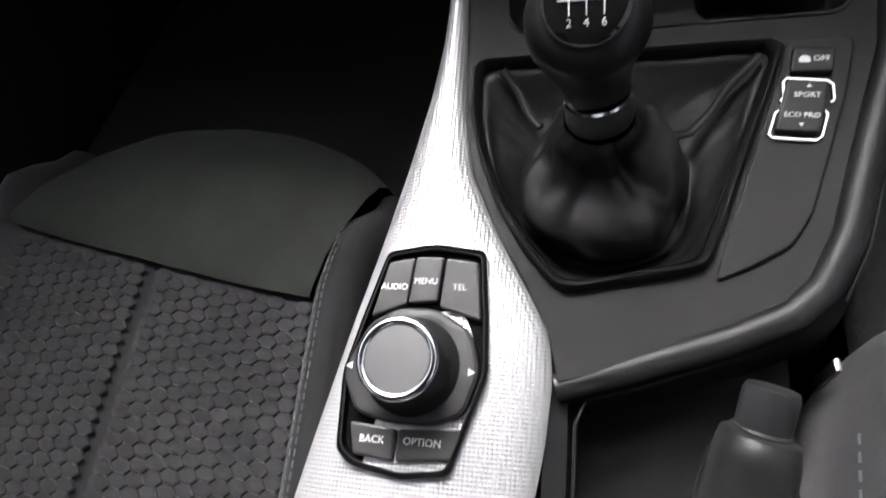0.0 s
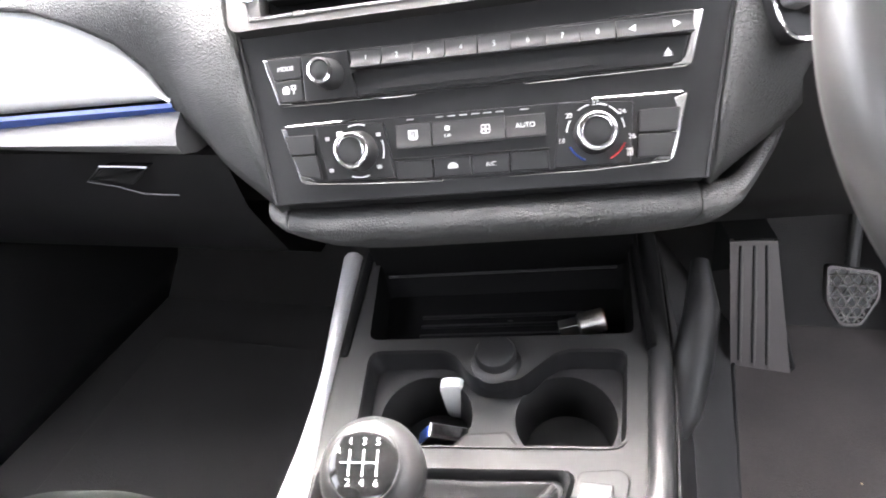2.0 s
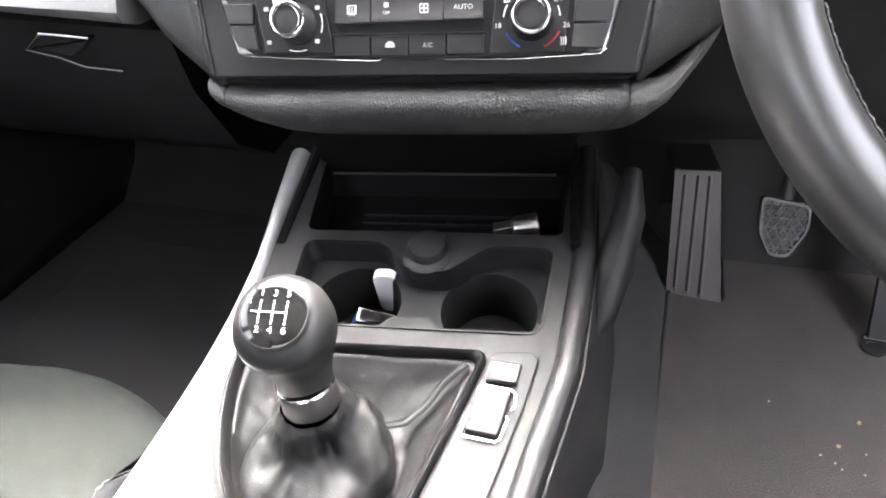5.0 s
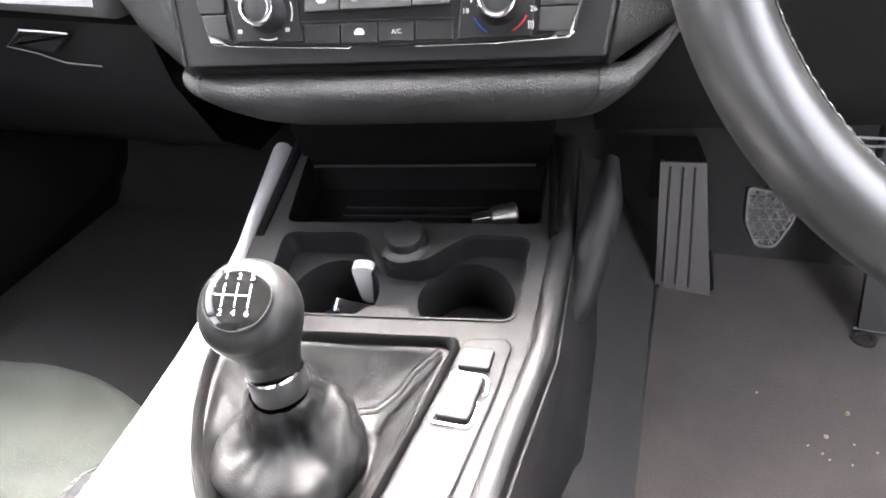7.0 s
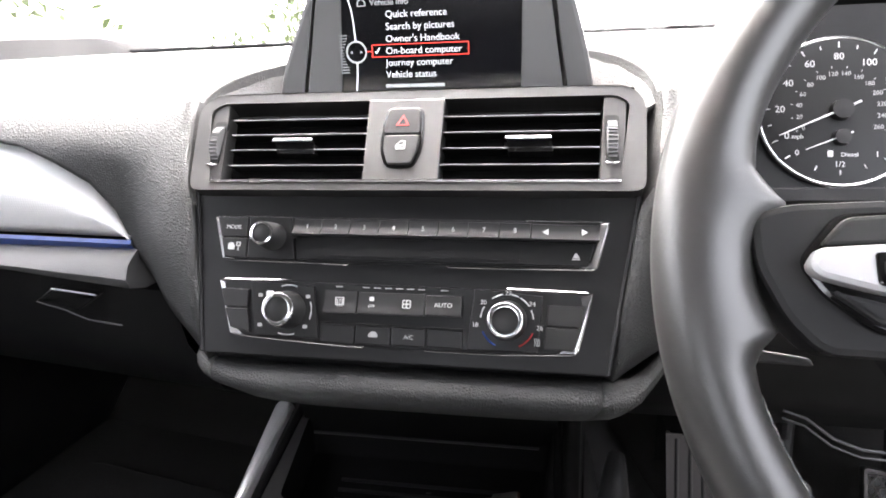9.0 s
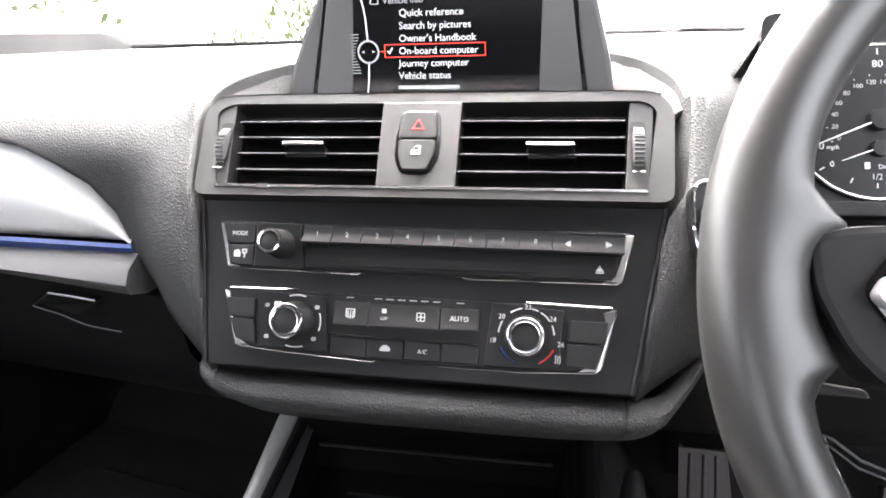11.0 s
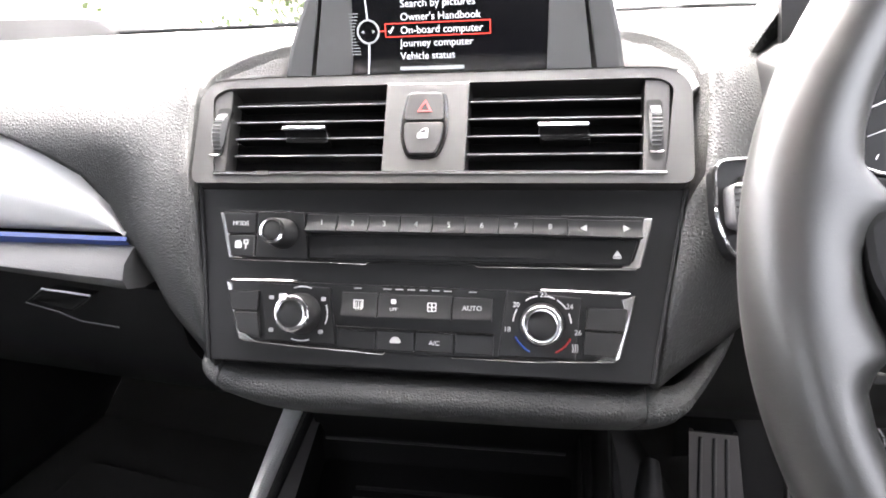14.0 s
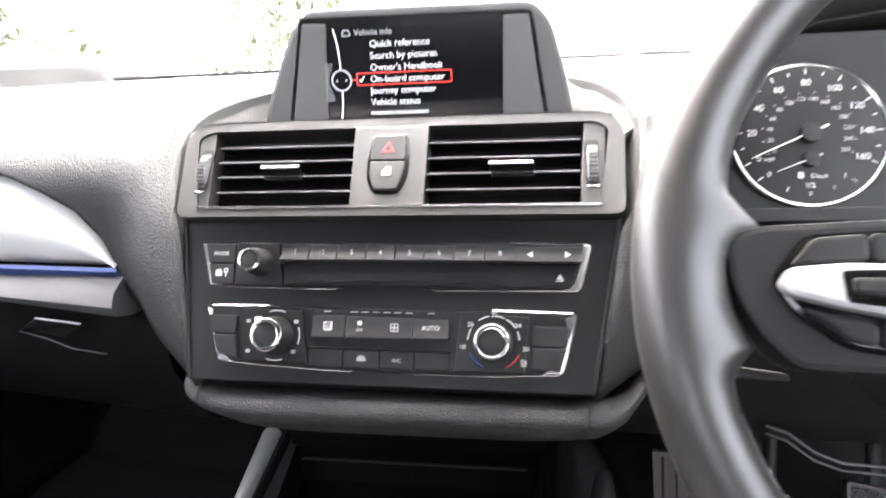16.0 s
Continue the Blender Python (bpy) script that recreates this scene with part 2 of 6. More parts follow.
def smoothstep(t):
    t = min(1.0, max(0.0, t))
    return t * t * (3 - 2 * t)


def thick(ob, d, offset=-1.0):
    s = ob.modifiers.new("thickness", "SOLIDIFY")
    s.thickness, s.offset = d, offset
    return ob


FACE = pose(0, 0, 0, 90)  # turns letters drawn on x, y to stand on x, z
CAR = pose(0, 0, 0, 0, 0, -8)  # the car's own axes; the centre stack is turned towards the driver
FAS = pose(0, 0, 0.66, -27)  # fascia: x, depth, height
VEN = pose(0, 0.026, 0.735, -40)  # centre vents
CON = pose(0, -0.118, 0.459, 9)  # console deck

# ---- outside ----
# acts as a reflector that brightens the wheel and footwell
tagged(part("ground", block(-60, -40, -0.1, 60, 200, 0.0), PALEGROUND), "wide ground around the car, made pale to bounce light in", "ground", kind="structure")


def tree(x, y, h, seed):
    rng = random.Random(seed)
    t = empty("tree", pose(x, y, 0))
    part("trunk", tube([(0, 0, 0), (0.05, 0, h * 0.3), (0, 0.1, h * 0.6), (0.1, 0, h * 0.85)], [0.16, 0.12, 0.08, 0.03], 7), BARK, t)
    for i in range(5):
        a = rng.uniform(0, 6.28)
        z = h * rng.uniform(0.25, 0.6)
        part("limb", tube([(0, 0, z), (0.7 * math.cos(a), 0.7 * math.sin(a), z + 0.5), (1.3 * math.cos(a), 1.3 * math.sin(a), z + 1.2)], [0.06, 0.04, 0.015], 5), BARK, t)
    verts, faces = [], []
    for i in range(11000):
        a, u, r = rng.uniform(0, 6.28), rng.uniform(-1, 1), rng.uniform(0.05, 1) ** 0.6
        w = math.sqrt(1 - u * u) * (1 + 0.3 * math.sin(3 * a + seed))
        c = Vector((r * w * h * 0.33 * math.cos(a), r * w * h * 0.33 * math.sin(a), h * 0.55 + u * r * h * 0.45))
        p, q = Vector([rng.uniform(-1, 1) for _ in range(3)]) * 0.060, Vector([rng.uniform(-1, 1) for _ in range(3)]) * 0.045
        k = len(verts)
        verts += [c - p, c + q, c + p, c - q]
        faces.append((k, k + 1, k + 2, k + 3))
    data = bpy.data.meshes.new("crown")
    data.from_pydata(verts, [], faces)
    data.materials.append(LEAF)
    crown = new("crown", data)
    crown.parent = t
    return tagged(t, "broad green leafy tree standing beyond the windscreen", "tree", "trees outside")


for i, (x, y, h) in enumerate([(-11, 13, 5.5), (-7.6, 14, 4.6), (-4.6, 13, 5.6), (-14.5, 12, 5.0), (-1.2, 17, 4.8), (3.2, 19, 5.2), (7.0, 17, 5.0)]):
    tree(x, y, h, i)

# ---- shell of the cabin ----
part_floor = part("floor", block(-0.74, -1.7, 0.16, 0.74, 0.75, 0.235), CARPET, m=CAR)
tagged(part_floor, "charcoal carpeted car floor", "floor", kind="structure")
bulk = part("wall_front", loft([[(-0.74, 0.30, 0.2), (0.74, 0.30, 0.2)], [(-0.74, 0.44, 0.42), (0.74, 0.44, 0.42)], [(-0.74, 0.60, 0.80), (0.74, 0.60, 0.80)]]), CARPET, m=CAR)
tagged(thick(bulk, 0.02), "dark carpeted bulkhead at the end of the footwells", "wall", kind="structure")
# out of view; its height is set to hold back rear light
tagged(part("wall_back", block(-0.74, -1.75, 0.16, 0.74, -1.70, 1.06), SEATSIDE, m=CAR), "unseen dark wall behind the rear bench, raised to block light", "wall", kind="structure")
roof = part("ceiling", loft([[(x, y, 1.24 - 0.10 * abs(x) ** 2 - 0.05 * (y + 0.7) ** 2) for x in np.linspace(-0.62, 0.62, 9)] for y in np.linspace(-1.45, -0.12, 8)]), HEADLINER, m=CAR, smooth=60)
tagged(thick(roof, 0.03, 1.0), "anthracite cloth roof lining", "ceiling", kind="structure")
DOOR_LEFT = [(0.735, 0.2), (0.70, 0.3), (0.70, 0.55), (0.68, 0.70), (0.69, 0.84), (0.715, 0.86)]
DOOR_RIGHT = [(0.735, 0.2), (0.72, 0.3), (0.72, 0.55), (0.70, 0.70), (0.71, 0.84), (0.735, 0.86)]


def side_panel(name, side, prof, ys, label, m=CAR):
    w = part(name, loft([[(side * a, y, b) for a, b in prof] for y in ys]), PLASTIC, m=m, smooth=40)
    return tagged(thick(w, 0.03, 1.0), label, "door panel", kind="structure")


side_panel("wall_left", -1, DOOR_LEFT, (-1.72, -0.9, 0.0, 0.62), "black moulded door panel below the side window")
side_panel("wall_right", 1, DOOR_RIGHT, (-1.72, -1.2, -0.66), "black moulded rear side panel")
side_panel("wall_right", 1, DOOR_RIGHT, (0.36, 0.50, 0.62), "black side panel beside the footwell")
tagged(part("trim", block(0.70, -0.66, 0.16, 0.76, 0.36, 0.27, 0.01), PLASTIC, m=CAR), "black door sill under the open driver's door", "sill", kind="structure")
side_panel("door_1", 1, [(a - 0.735, b) for a, b in DOOR_RIGHT], (-1.0, -0.5, 0.0), "black driver's door standing ajar", CAR @ pose(0.79, 0.36, 0, 0, 0, 16))
# rear quarters are unseen and added to close off light from behind
for side, nm in ((-1, "wall_left"), (1, "wall_right")):
    quarter = part(nm, loft([[(side * 0.735, y, 0.86), (side * 0.68, y, 1.02), (side * 0.60, y, 1.22)] for y in (-1.72, -1.4, -1.05)]), HEADLINER, m=CAR)
    tagged(thick(quarter, 0.03, 1.0), "unseen anthracite rear quarter, added to block light from behind", "wall", kind="structure")
for side in (-1, 1):
    pil = part("trim", tube([(side * 0.84, 0.36, 0.79), (side * 0.74, 0.16, 1.02), (side * 0.60, -0.12, 1.20), (side * 0.60, -0.7, 1.225), (side * 0.60, -1.35, 1.18)], 0.035, 8), HEADLINER, m=CAR, smooth=60)
    tagged(pil, "anthracite windscreen pillar and roof rail", "pillar", kind="structure")
    pb = part("trim", tube([(side * 0.715, -0.62, 0.84), (side * 0.61, -0.70, 1.21)], 0.05, 8), PLASTIC, m=CAR, smooth=60)
    tagged(pb, "black centre door pillar", "pillar", kind="structure")
screen_pane = part("window_1", loft([[(x * 0.775, 0.70 - 0.26 * abs(x) ** 2.2, 0.818) for x in np.linspace(-1, 1, 9)], [(x * 0.61, -0.10 - 0.03 * x * x, 1.215 - 0.04 * x * x) for x in np.linspace(-1, 1, 9)]]), GLASS, m=CAR, smooth=60)
screen_pane.visible_shadow = False
tagged(thick(screen_pane, 0.004), "large sloping clear windscreen", "windscreen", kind="structure")
seal = part("trim", tube([(x * 0.765, 0.665 - 0.245 * abs(x) ** 2.2, 0.836 - 0.003 * x * x + (0.03 * max(0, abs(x) - 0.93) / 0.07)) for x in np.linspace(-1, 1, 41)], 0.005, 6), RUBBER, m=CAR)
tagged(seal, "black rubber seal along the foot of the windscreen", "seal", kind="structure")

# ---- dashboard ----
dash = tagged(empty("dashboard"), "black grained soft dashboard with pale silver trim strip and blue line", "dashboard")
# lower edge of the pad along x, left of the stack: it sweeps down beside the fascia
EDGE_X = [-0.80, -0.50, -0.40, -0.349, -0.312, -0.284, -0.265, -0.2575, -0.254, -0.243, -0.231, -0.2126, -0.191, -0.178, -0.166]
EDGE_Z = [0.785, 0.778, 0.770, 0.762, 0.747, 0.730, 0.7065, 0.685, 0.668, 0.659, 0.651, 0.638, 0.627, 0.620, 0.6135]


def stack_y(z):
    return (z - 0.66) * 0.51 - 0.008 if z < 0.735 else 0.030 + (z - 0.735) * 0.84


def pad_row(x, z0, edge, side):
    """One rib of the pad: up the front from z0, over the roll and back to the windscreen. edge: where the stack begins."""
    pts = []
    zt = 0.795
    for k in range(14):
        z = z0 + (zt - z0) * k / 13
        low = max(0.0, 0.735 - z) / 0.12
        s = smoothstep((0.096 - abs(x - edge)) / (0.088 + 0.05 * min(1.0, max(0.0, 0.70 - z) / 0.09)))
        yl = 0.066 + max(0, z - 0.75) ** 1.6 * 6.0
        y = yl * (1 - s) + stack_y(z) * s
        shift = side * 0.015 * low * smoothstep(1 - abs(x - edge) / 0.05)
        shift -= side * lerp(z, [0.722, 0.740, 0.785], [0.0, 0.006, 0.013] if side < 0 else [0.0, 0.011, 0.017]) * smoothstep(1 - abs(x - edge) / 0.04)
        pts.append((x - shift, y, z))
    y0 = pts[-1][1]
    near = smoothstep(1 - abs(x - edge) / 0.04)
    for f, dz in [(0.015, 0.006), (0.03, 0.011), (0.055, 0.016), (0.08, 0.020), (0.12, 0.024), (0.15, 0.026), (0.18, 0.028), (0.22, 0.0295), (0.28, 0.0315), (0.36, 0.033), (0.62, 0.034), (1.0, 0.033)]:
        y = y0 + (0.68 - 0.13 * x - y0) * f
        arch = lerp(y, [0.085, 0.11, 0.135, 0.165, 0.2, 0.235, 0.27], [0.015, 0.013, 0.007, -0.001, -0.014, -0.03, -0.05])
        pts.append((x + side * arch * near, y, zt + dz - 0.009 * near * (1 - f)))
    return pts


xs = sorted(set(EDGE_X + list(np.linspace(-0.24, -0.175, 9)) + [-0.6, -0.45]))
rows = [pad_row(x, lerp(x, EDGE_X, EDGE_Z), -0.166, -1) for x in xs]
pad_left = part("upper_pad", loft(rows), DASH, dash, "black soft-grained pad", smooth=50)
thick(pad_left, 0.006)
hood_edges = [(rows[-1], 1)]
# right of the stack, up to the instrument hood
EDGE_XR = [0.160, 0.172, 0.185, 0.206, 0.225, 0.24]
EDGE_ZR = [0.6125, 0.619, 0.626, 0.637, 0.650, 0.660]
rows = [pad_row(x, lerp(x, EDGE_XR, EDGE_ZR), 0.160, 1) for x in np.linspace(0.160, 0.24, 14)]
thick(part("upper_pad", loft(rows), DASH, dash, "black soft-grained pad", smooth=50), 0.006)
hood_edges.append((rows[0], -1))
for edge, inward in hood_edges:
    part("hood_wall", loft([[(x + inward * 0.0005, y + 0.001, z - 0.001), (x + inward * 0.003, y + 0.008, z - 0.010), (x + inward * 0.010, y + 0.020, z - 0.026)] for x, y, z in edge[8:-2]]), DASH, dash, "dark inner wall of the hood", smooth=50)
# shelf behind the vents, with the low hood round the display
HOOD_U = [0.0, 0.10, 0.13, 0.149, 0.161, 0.170, 0.1755, 0.178, 0.19]
HOOD_Y = [0.266, 0.260, 0.235, 0.200, 0.165, 0.135, 0.110, 0.088, 0.06]
rows = []
for x in np.linspace(-0.187, 0.180, 90):
    u = abs(x + 0.0035)
    back = lerp(u, HOOD_U, HOOD_Y)
    steep = math.hypot(1, (lerp(u + 0.004, HOOD_U, HOOD_Y) - lerp(u - 0.004, HOOD_U, HOOD_Y)) / 0.008)
    row = []
    for y in [*np.linspace(0.086, 0.28, 60), 0.34, 0.42, 0.52, 0.70]:
        high = lerp(y, [0.08, 0.10, 0.13, 0.18, 0.35, 0.7], [0.781, 0.794, 0.8015, 0.809, 0.822, 0.824])
        row.append((x, y, 0.780 + (high - 0.780) * smoothstep((y - back) / steep / 0.018 + 0.8)))
    rows.append(row)
thick(part("centre_shelf", loft(rows), DASH, dash, "black grained shelf with a low hood round the display", smooth=60), 0.006)
rows = [[(x, 0.13, 0.812), (x, 0.2, 0.822), (x, 0.35, 0.829), (x, 0.62, 0.828)] for x in np.linspace(0.225, 0.9, 6)]
thick(part("driver_shelf", loft(rows), DASH, dash, smooth=50), 0.006)
# pale trim on the passenger's side
tx = [-0.80, -0.5, -0.40, -0.349, -0.312, -0.284, -0.268, -0.260, -0.256]
tz = [0.783, 0.775, 0.767, 0.759, 0.744, 0.727, 0.704, 0.690, 0.682]
rows = []
for x, zt in zip(tx, tz):
    zb = 0.681 + 0.008 * (-0.256 - x) / 0.12 * 0.4
    rows.append([(x, 0.070 + 0.010 * math.sin(math.pi * k / 8) * -1 + 0.012 * (k / 8) ** 2, zb + (zt - zb) * k / 8) for k in range(9)])
thick(part("trim_panel", loft(rows), WHITETRIM, dash, "pale silver patterned trim panel", smooth=50), 0.003)
part("accent_line", loft([[(x, 0.062, 0.681 + 0.0027 * (-0.256 - x) / 0.1), (x, 0.060, 0.678 + 0.0027 * (-0.256 - x) / 0.1), (x, 0.064, 0.673 + 0.001 * (-0.256 - x) / 0.1)] for x in np.linspace(-0.8, -0.2535, 8)]), BLUE, dash, "blue accent line", smooth=50)
rows = []
for x in np.linspace(-0.8, -0.249, 10):
    d = (-0.249 - x)
    rows.append([(x, 0.072, 0.6735 + 0.012 * d), (x, 0.060, 0.672 + 0.012 * d), (x, 0.046, 0.664 + 0.04 * d), (x, 0.040, 0.653 + 0.09 * d), (x, 0.043, 0.644 + 0.12 * d), (x, 0.062, 0.637 + 0.12 * d), (x, 0.085, 0.635 + 0.12 * d)])
# lighter than the pad to stand for light on the slope
part("lower_strip", loft(rows, closed=True, caps=True), STRIP, dash, "grained strip under the trim, paler for the light on its slope", smooth=50)
# glove box and the dark lower dash
glove = tagged(empty("glove_box"), "closed black glove box with a slim handle", "glove box")
rows = [[(x, y + 0.0 * x, z + 0.10 * (-0.249 - x)) for y, z in ((0.085, 0.636), (0.075, 0.628), (0.085, 0.57), (0.13, 0.49), (0.20, 0.44), (0.34, 0.43))] for x in np.linspace(-0.72, -0.236, 8)]
part("glove_box_door", loft(rows), PLASTIC, glove, smooth=50)
part("handle", prism(arc_poly([(-0.347, 0.630), (-0.304, 0.625), (-0.328, 0.609), (-0.366, 0.618)], 0.003), 0.066, 0.079, 0.002, plane="xz"), VOID, glove, "black handle recess")
part("handle_edge", tube([(-0.3485, 0.064, 0.6316), (-0.326, 0.064, 0.6293), (-0.3034, 0.064, 0.6265)], 0.0010, 6), SPOKE, glove, "thin bright edge")
part("lower_edge", tube([(-0.3485, 0.064, 0.6310), (-0.3685, 0.064, 0.6179), (-0.3374, 0.064, 0.6097)], 0.0008, 6), HOUSING, glove)
part("lower_edge", tube([(-0.3374, 0.064, 0.6092), (-0.3177, 0.064, 0.6014), (-0.284, 0.064, 0.5969)], 0.0008, 6), STRIP, glove)

# centre fascia panel and the padded lip under it
fascia = tagged(empty("fascia_panel", FAS), "matt black centre fascia panel of the dashboard", "fascia")
for sx, pts in ((-1, [(-0.1495, -0.040), (-0.1645, 0.079)]), (1, [(0.1405, -0.042), (0.1605, 0.077)])):
    part("edge_trim", tube([(x, -0.0004, z) for x, z in pts], 0.0016, 6), PLASTIC, fascia, "slim black side edge")
# solid dark strip that paints the shadow under the vents
part("upper_edge", block(-0.163, -0.002, 0.0765, 0.159, 0.004, 0.0790, 0.0008), VOID, fascia, "solid dark strip for the shaded gap under the vents")
part("panel", prism([(-0.150, -0.041), (0.141, -0.043), (0.161, 0.078), (-0.165, 0.080)], 0.0, 0.02, 0.001, plane="xz"), PANEL, fascia)
lip = tagged(empty("lower_dash_lip"), "black grained padded lip below the fascia", "dashboard lip")
LIP = [(-0.008, 0.6125), (-0.019, 0.6105), (-0.0255, 0.6075), (-0.0275, 0.602), (-0.0262, 0.5965), (-0.0205, 0.589), (-0.010, 0.578), (0.003, 0.568), (0.018, 0.559), (0.05, 0.549), (0.10, 0.546)]


def lip_row(x):
    c = -0.004
    e = max(0.0, 1 - abs((x - c) / (0.168 if x < c else 0.214)) ** 6) ** 0.5
    rise = lerp(x, EDGE_XR, EDGE_ZR) - 0.6125 if x > 0.160 else 0.0
    back = pad_row(x, 0.6125 + rise, 0.160, 1)[0][1] - pad_row(0.160, 0.6125, 0.160, 1)[0][1] if x > 0.160 else 0.0
    return [(c + (x - c) * (1 - 0.16 * max(0.0, 0.600 - z) / 0.05), back + 0.05 + (y - 0.05) * (0.45 + 0.55 * e), rise + 0.612 + (z - 0.612) * (0.35 + 0.65 * e)) for y, z in LIP]


for a, b in ((-0.1715, -0.1475), (-0.1467, 0.1377), (0.1385, 0.209)):
    thick(part("lip_section", loft([lip_row(x) for x in np.linspace(a, b, 16 if b - a > 0.1 else 9)]), DASH, lip, smooth=50), 0.004)
part("groove", prism([(-0.150, 0.610), (0.141, 0.608), (0.141, 0.628), (-0.150, 0.63)], -0.004, 0.05, plane="xz"), VOID, lip)

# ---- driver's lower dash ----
# shade under the dash is part of this panel's colour
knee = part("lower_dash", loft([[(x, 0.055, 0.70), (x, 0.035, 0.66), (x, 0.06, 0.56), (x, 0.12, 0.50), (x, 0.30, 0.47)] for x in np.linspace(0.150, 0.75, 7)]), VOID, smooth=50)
tagged(thick(knee, 0.01), "lower dashboard over the driver's footwell, darkened for shade", "dashboard")
for dz, r in ((0.0, 0.0013), (-0.007, 0.0010)):
    part("knee_trim", tube([(0.285, 0.0665, 0.548 + dz), (0.300, 0.062, 0.545 + dz), (0.322, 0.062, 0.528 + dz), (0.345, 0.064, 0.518 + dz), (0.40, 0.066, 0.513 + dz), (0.6, 0.066, 0.514 + dz)], r, 6), HOUSING, knee, "thin grey trim line")

# ---- console ----
console = tagged(empty("centre_console", CON), "black centre console with silver patterned trim and cup holders", "console")
SY = [-0.46, -0.25, -0.209, -0.156, -0.105, -0.066, -0.021, 0.02, 0.055, 0.085, 0.14, 0.23]
SL = [-0.250, -0.209, -0.200, -0.189, -0.1785, -0.170, -0.1610, -0.1560, -0.1545, -0.1545, -0.1605, -0.169]
RY = [-0.46, -0.258, -0.236, -0.2, -0.175, -0.15, -0.116, -0.079, -0.036, 0.053, 0.14, 0.23]
RX = [-0.115, -0.083, -0.079, -0.076, -0.078, -0.0904, -0.110, -0.127, -0.1345, -0.140, -0.143, -0.146]
rows = []
for y in np.linspace(-0.46, 0.225, 70):
    a, b = lerp(y, SY, SL), lerp(y, RY, RX)
    w = b - a
    sect = [(-0.004, -0.034), (-0.002, -0.016), (0.0, -0.010), (0.03, -0.0070), (0.12, -0.0025), (0.35, 0.0025), (0.6, 0.0036), (0.8, 0.0022), (0.92, -0.0012), (0.98, -0.0045), (1.0, -0.008)]
    rows.append([(a + w * u, y, z + 0.002 + (0.006 * smoothstep((-0.10 - y) / 0.1)) * (1 - u ** 3)) for u, z in sect])
part("silver_trim", loft(rows), SILVER, console, "silver trim with fine raised pattern", smooth=50)
# deck round the gaiter, to the raised outer edge
DECK = [(-0.146, 0.235), (-0.143, 0.14), (-0.140, 0.053), (-0.1345, -0.036), (-0.127, -0.079), (-0.110, -0.116), (-0.0904, -0.15), (-0.078, -0.175), (-0.073, -0.20), (-0.04, -0.19), (0.014, -0.170), (0.040, -0.158), (0.0535, -0.145), (0.067, -0.119), (0.079, -0.075), (0.1, -0.006), (0.113, 0.097), (0.125, 0.235)]
CUP = arc_poly([(-0.113, 0.030), (-0.098, 0.018), (0.086, 0.018), (0.097, 0.104), (0.045, 0.106), (0.022, 0.085), (0.010, 0.074), (-0.026, 0.077), (-0.040, 0.100), (-0.052, 0.107), (-0.117, 0.107)], 0.012, 4)
TRAY = arc_poly([(-0.118, 0.118), (0.102, 0.118), (0.108, 0.215), (-0.126, 0.215)], 0.008, 3)

BOOT = arc_poly([(-0.128, 0.001), (0.046, 0.001), (0.0495, -0.004), (0.004, -0.136), (-0.005, -0.140), (-0.066, -0.152), (-0.076, -0.150), (-0.094, -0.128), (-0.113, -0.097), (-0.1245, -0.066), (-0.1315, -0.034), (-0.1325, -0.004)], 0.006, 3)
HOLE = [(-0.048 + (x + 0.048) * 0.96, -0.062 + (y + 0.062) * 0.96) for x, y in BOOT]


def plate_with_holes(outer, holes, z, depth):
    bm = bmesh.new()
    loops = []
    for pts in [outer] + holes:
        vs = [bm.verts.new((x, y, z)) for x, y in pts]
        loops.append(vs)
        for i in range(len(vs)):
            bm.edges.new((vs[i - 1], vs[i]))
    bmesh.ops.triangle_fill(bm, edges=bm.edges[:], use_beauty=True)
    for vs in loops:
        low = [bm.verts.new((v.co.x, v.co.y, z - depth)) for v in vs]
        for i in range(len(vs)):
            bm.faces.new((vs[i - 1], vs[i], low[i], low[i - 1]))
    return bm


part("deck", plate_with_holes(DECK, [CUP, TRAY, HOLE], -0.0005, 0.012), GREYPLASTIC, console, "dark grey satin deck")
# raised dark rim along the outer edge
rim_pts = [(0.126, 0.235, -0.004), (0.118, 0.097, 0.0), (0.104, -0.006, 0.001), (0.083, -0.075, 0.001), (0.0705, -0.119, 0.0), (0.057, -0.146, -0.001), (0.042, -0.160, -0.002), (0.014, -0.173, -0.004), (-0.04, -0.192, -0.006), (-0.074, -0.203, -0.008)]
fine_rim = []
for a, b in zip(rim_pts, rim_pts[1:]):
    fine_rim += [tuple(Vector(a).lerp(Vector(b), k / 5)) for k in range(5)]
fine_rim.append(rim_pts[-1])
part("deck_rim", tube(fine_rim, 0.0085, 10, flat=0.75), PLASTIC, console, "rounded black outer edge", smooth=60)
wall_rows = []
for x, y, z in fine_rim:
    wall_rows.append([(x + 0.006, y - 0.001, z), (x + 0.012, y - 0.006, -0.012), (x + 0.018, y - 0.008, -0.040), (x + 0.026, y - 0.008, -0.085), (x + 0.036, y - 0.008, -0.125)])
part("side_wall", loft(wall_rows), PLASTIC, console, smooth=50)
part("side_seam", tube([(x + 0.0105, y - 0.004, z - 0.007) for x, y, z in fine_rim[:26]], 0.0012, 6), GREYPLASTIC, console)
part("rear_wall", loft([[(x, y - 0.004, z) for x, y, z in fine_rim[24:]], [(x, y - 0.008, -0.03) for x, y, z in fine_rim[24:]], [(x, y - 0.008, -0.075) for x, y, z in fine_rim[24:]]]), PLASTIC, console, smooth=50)
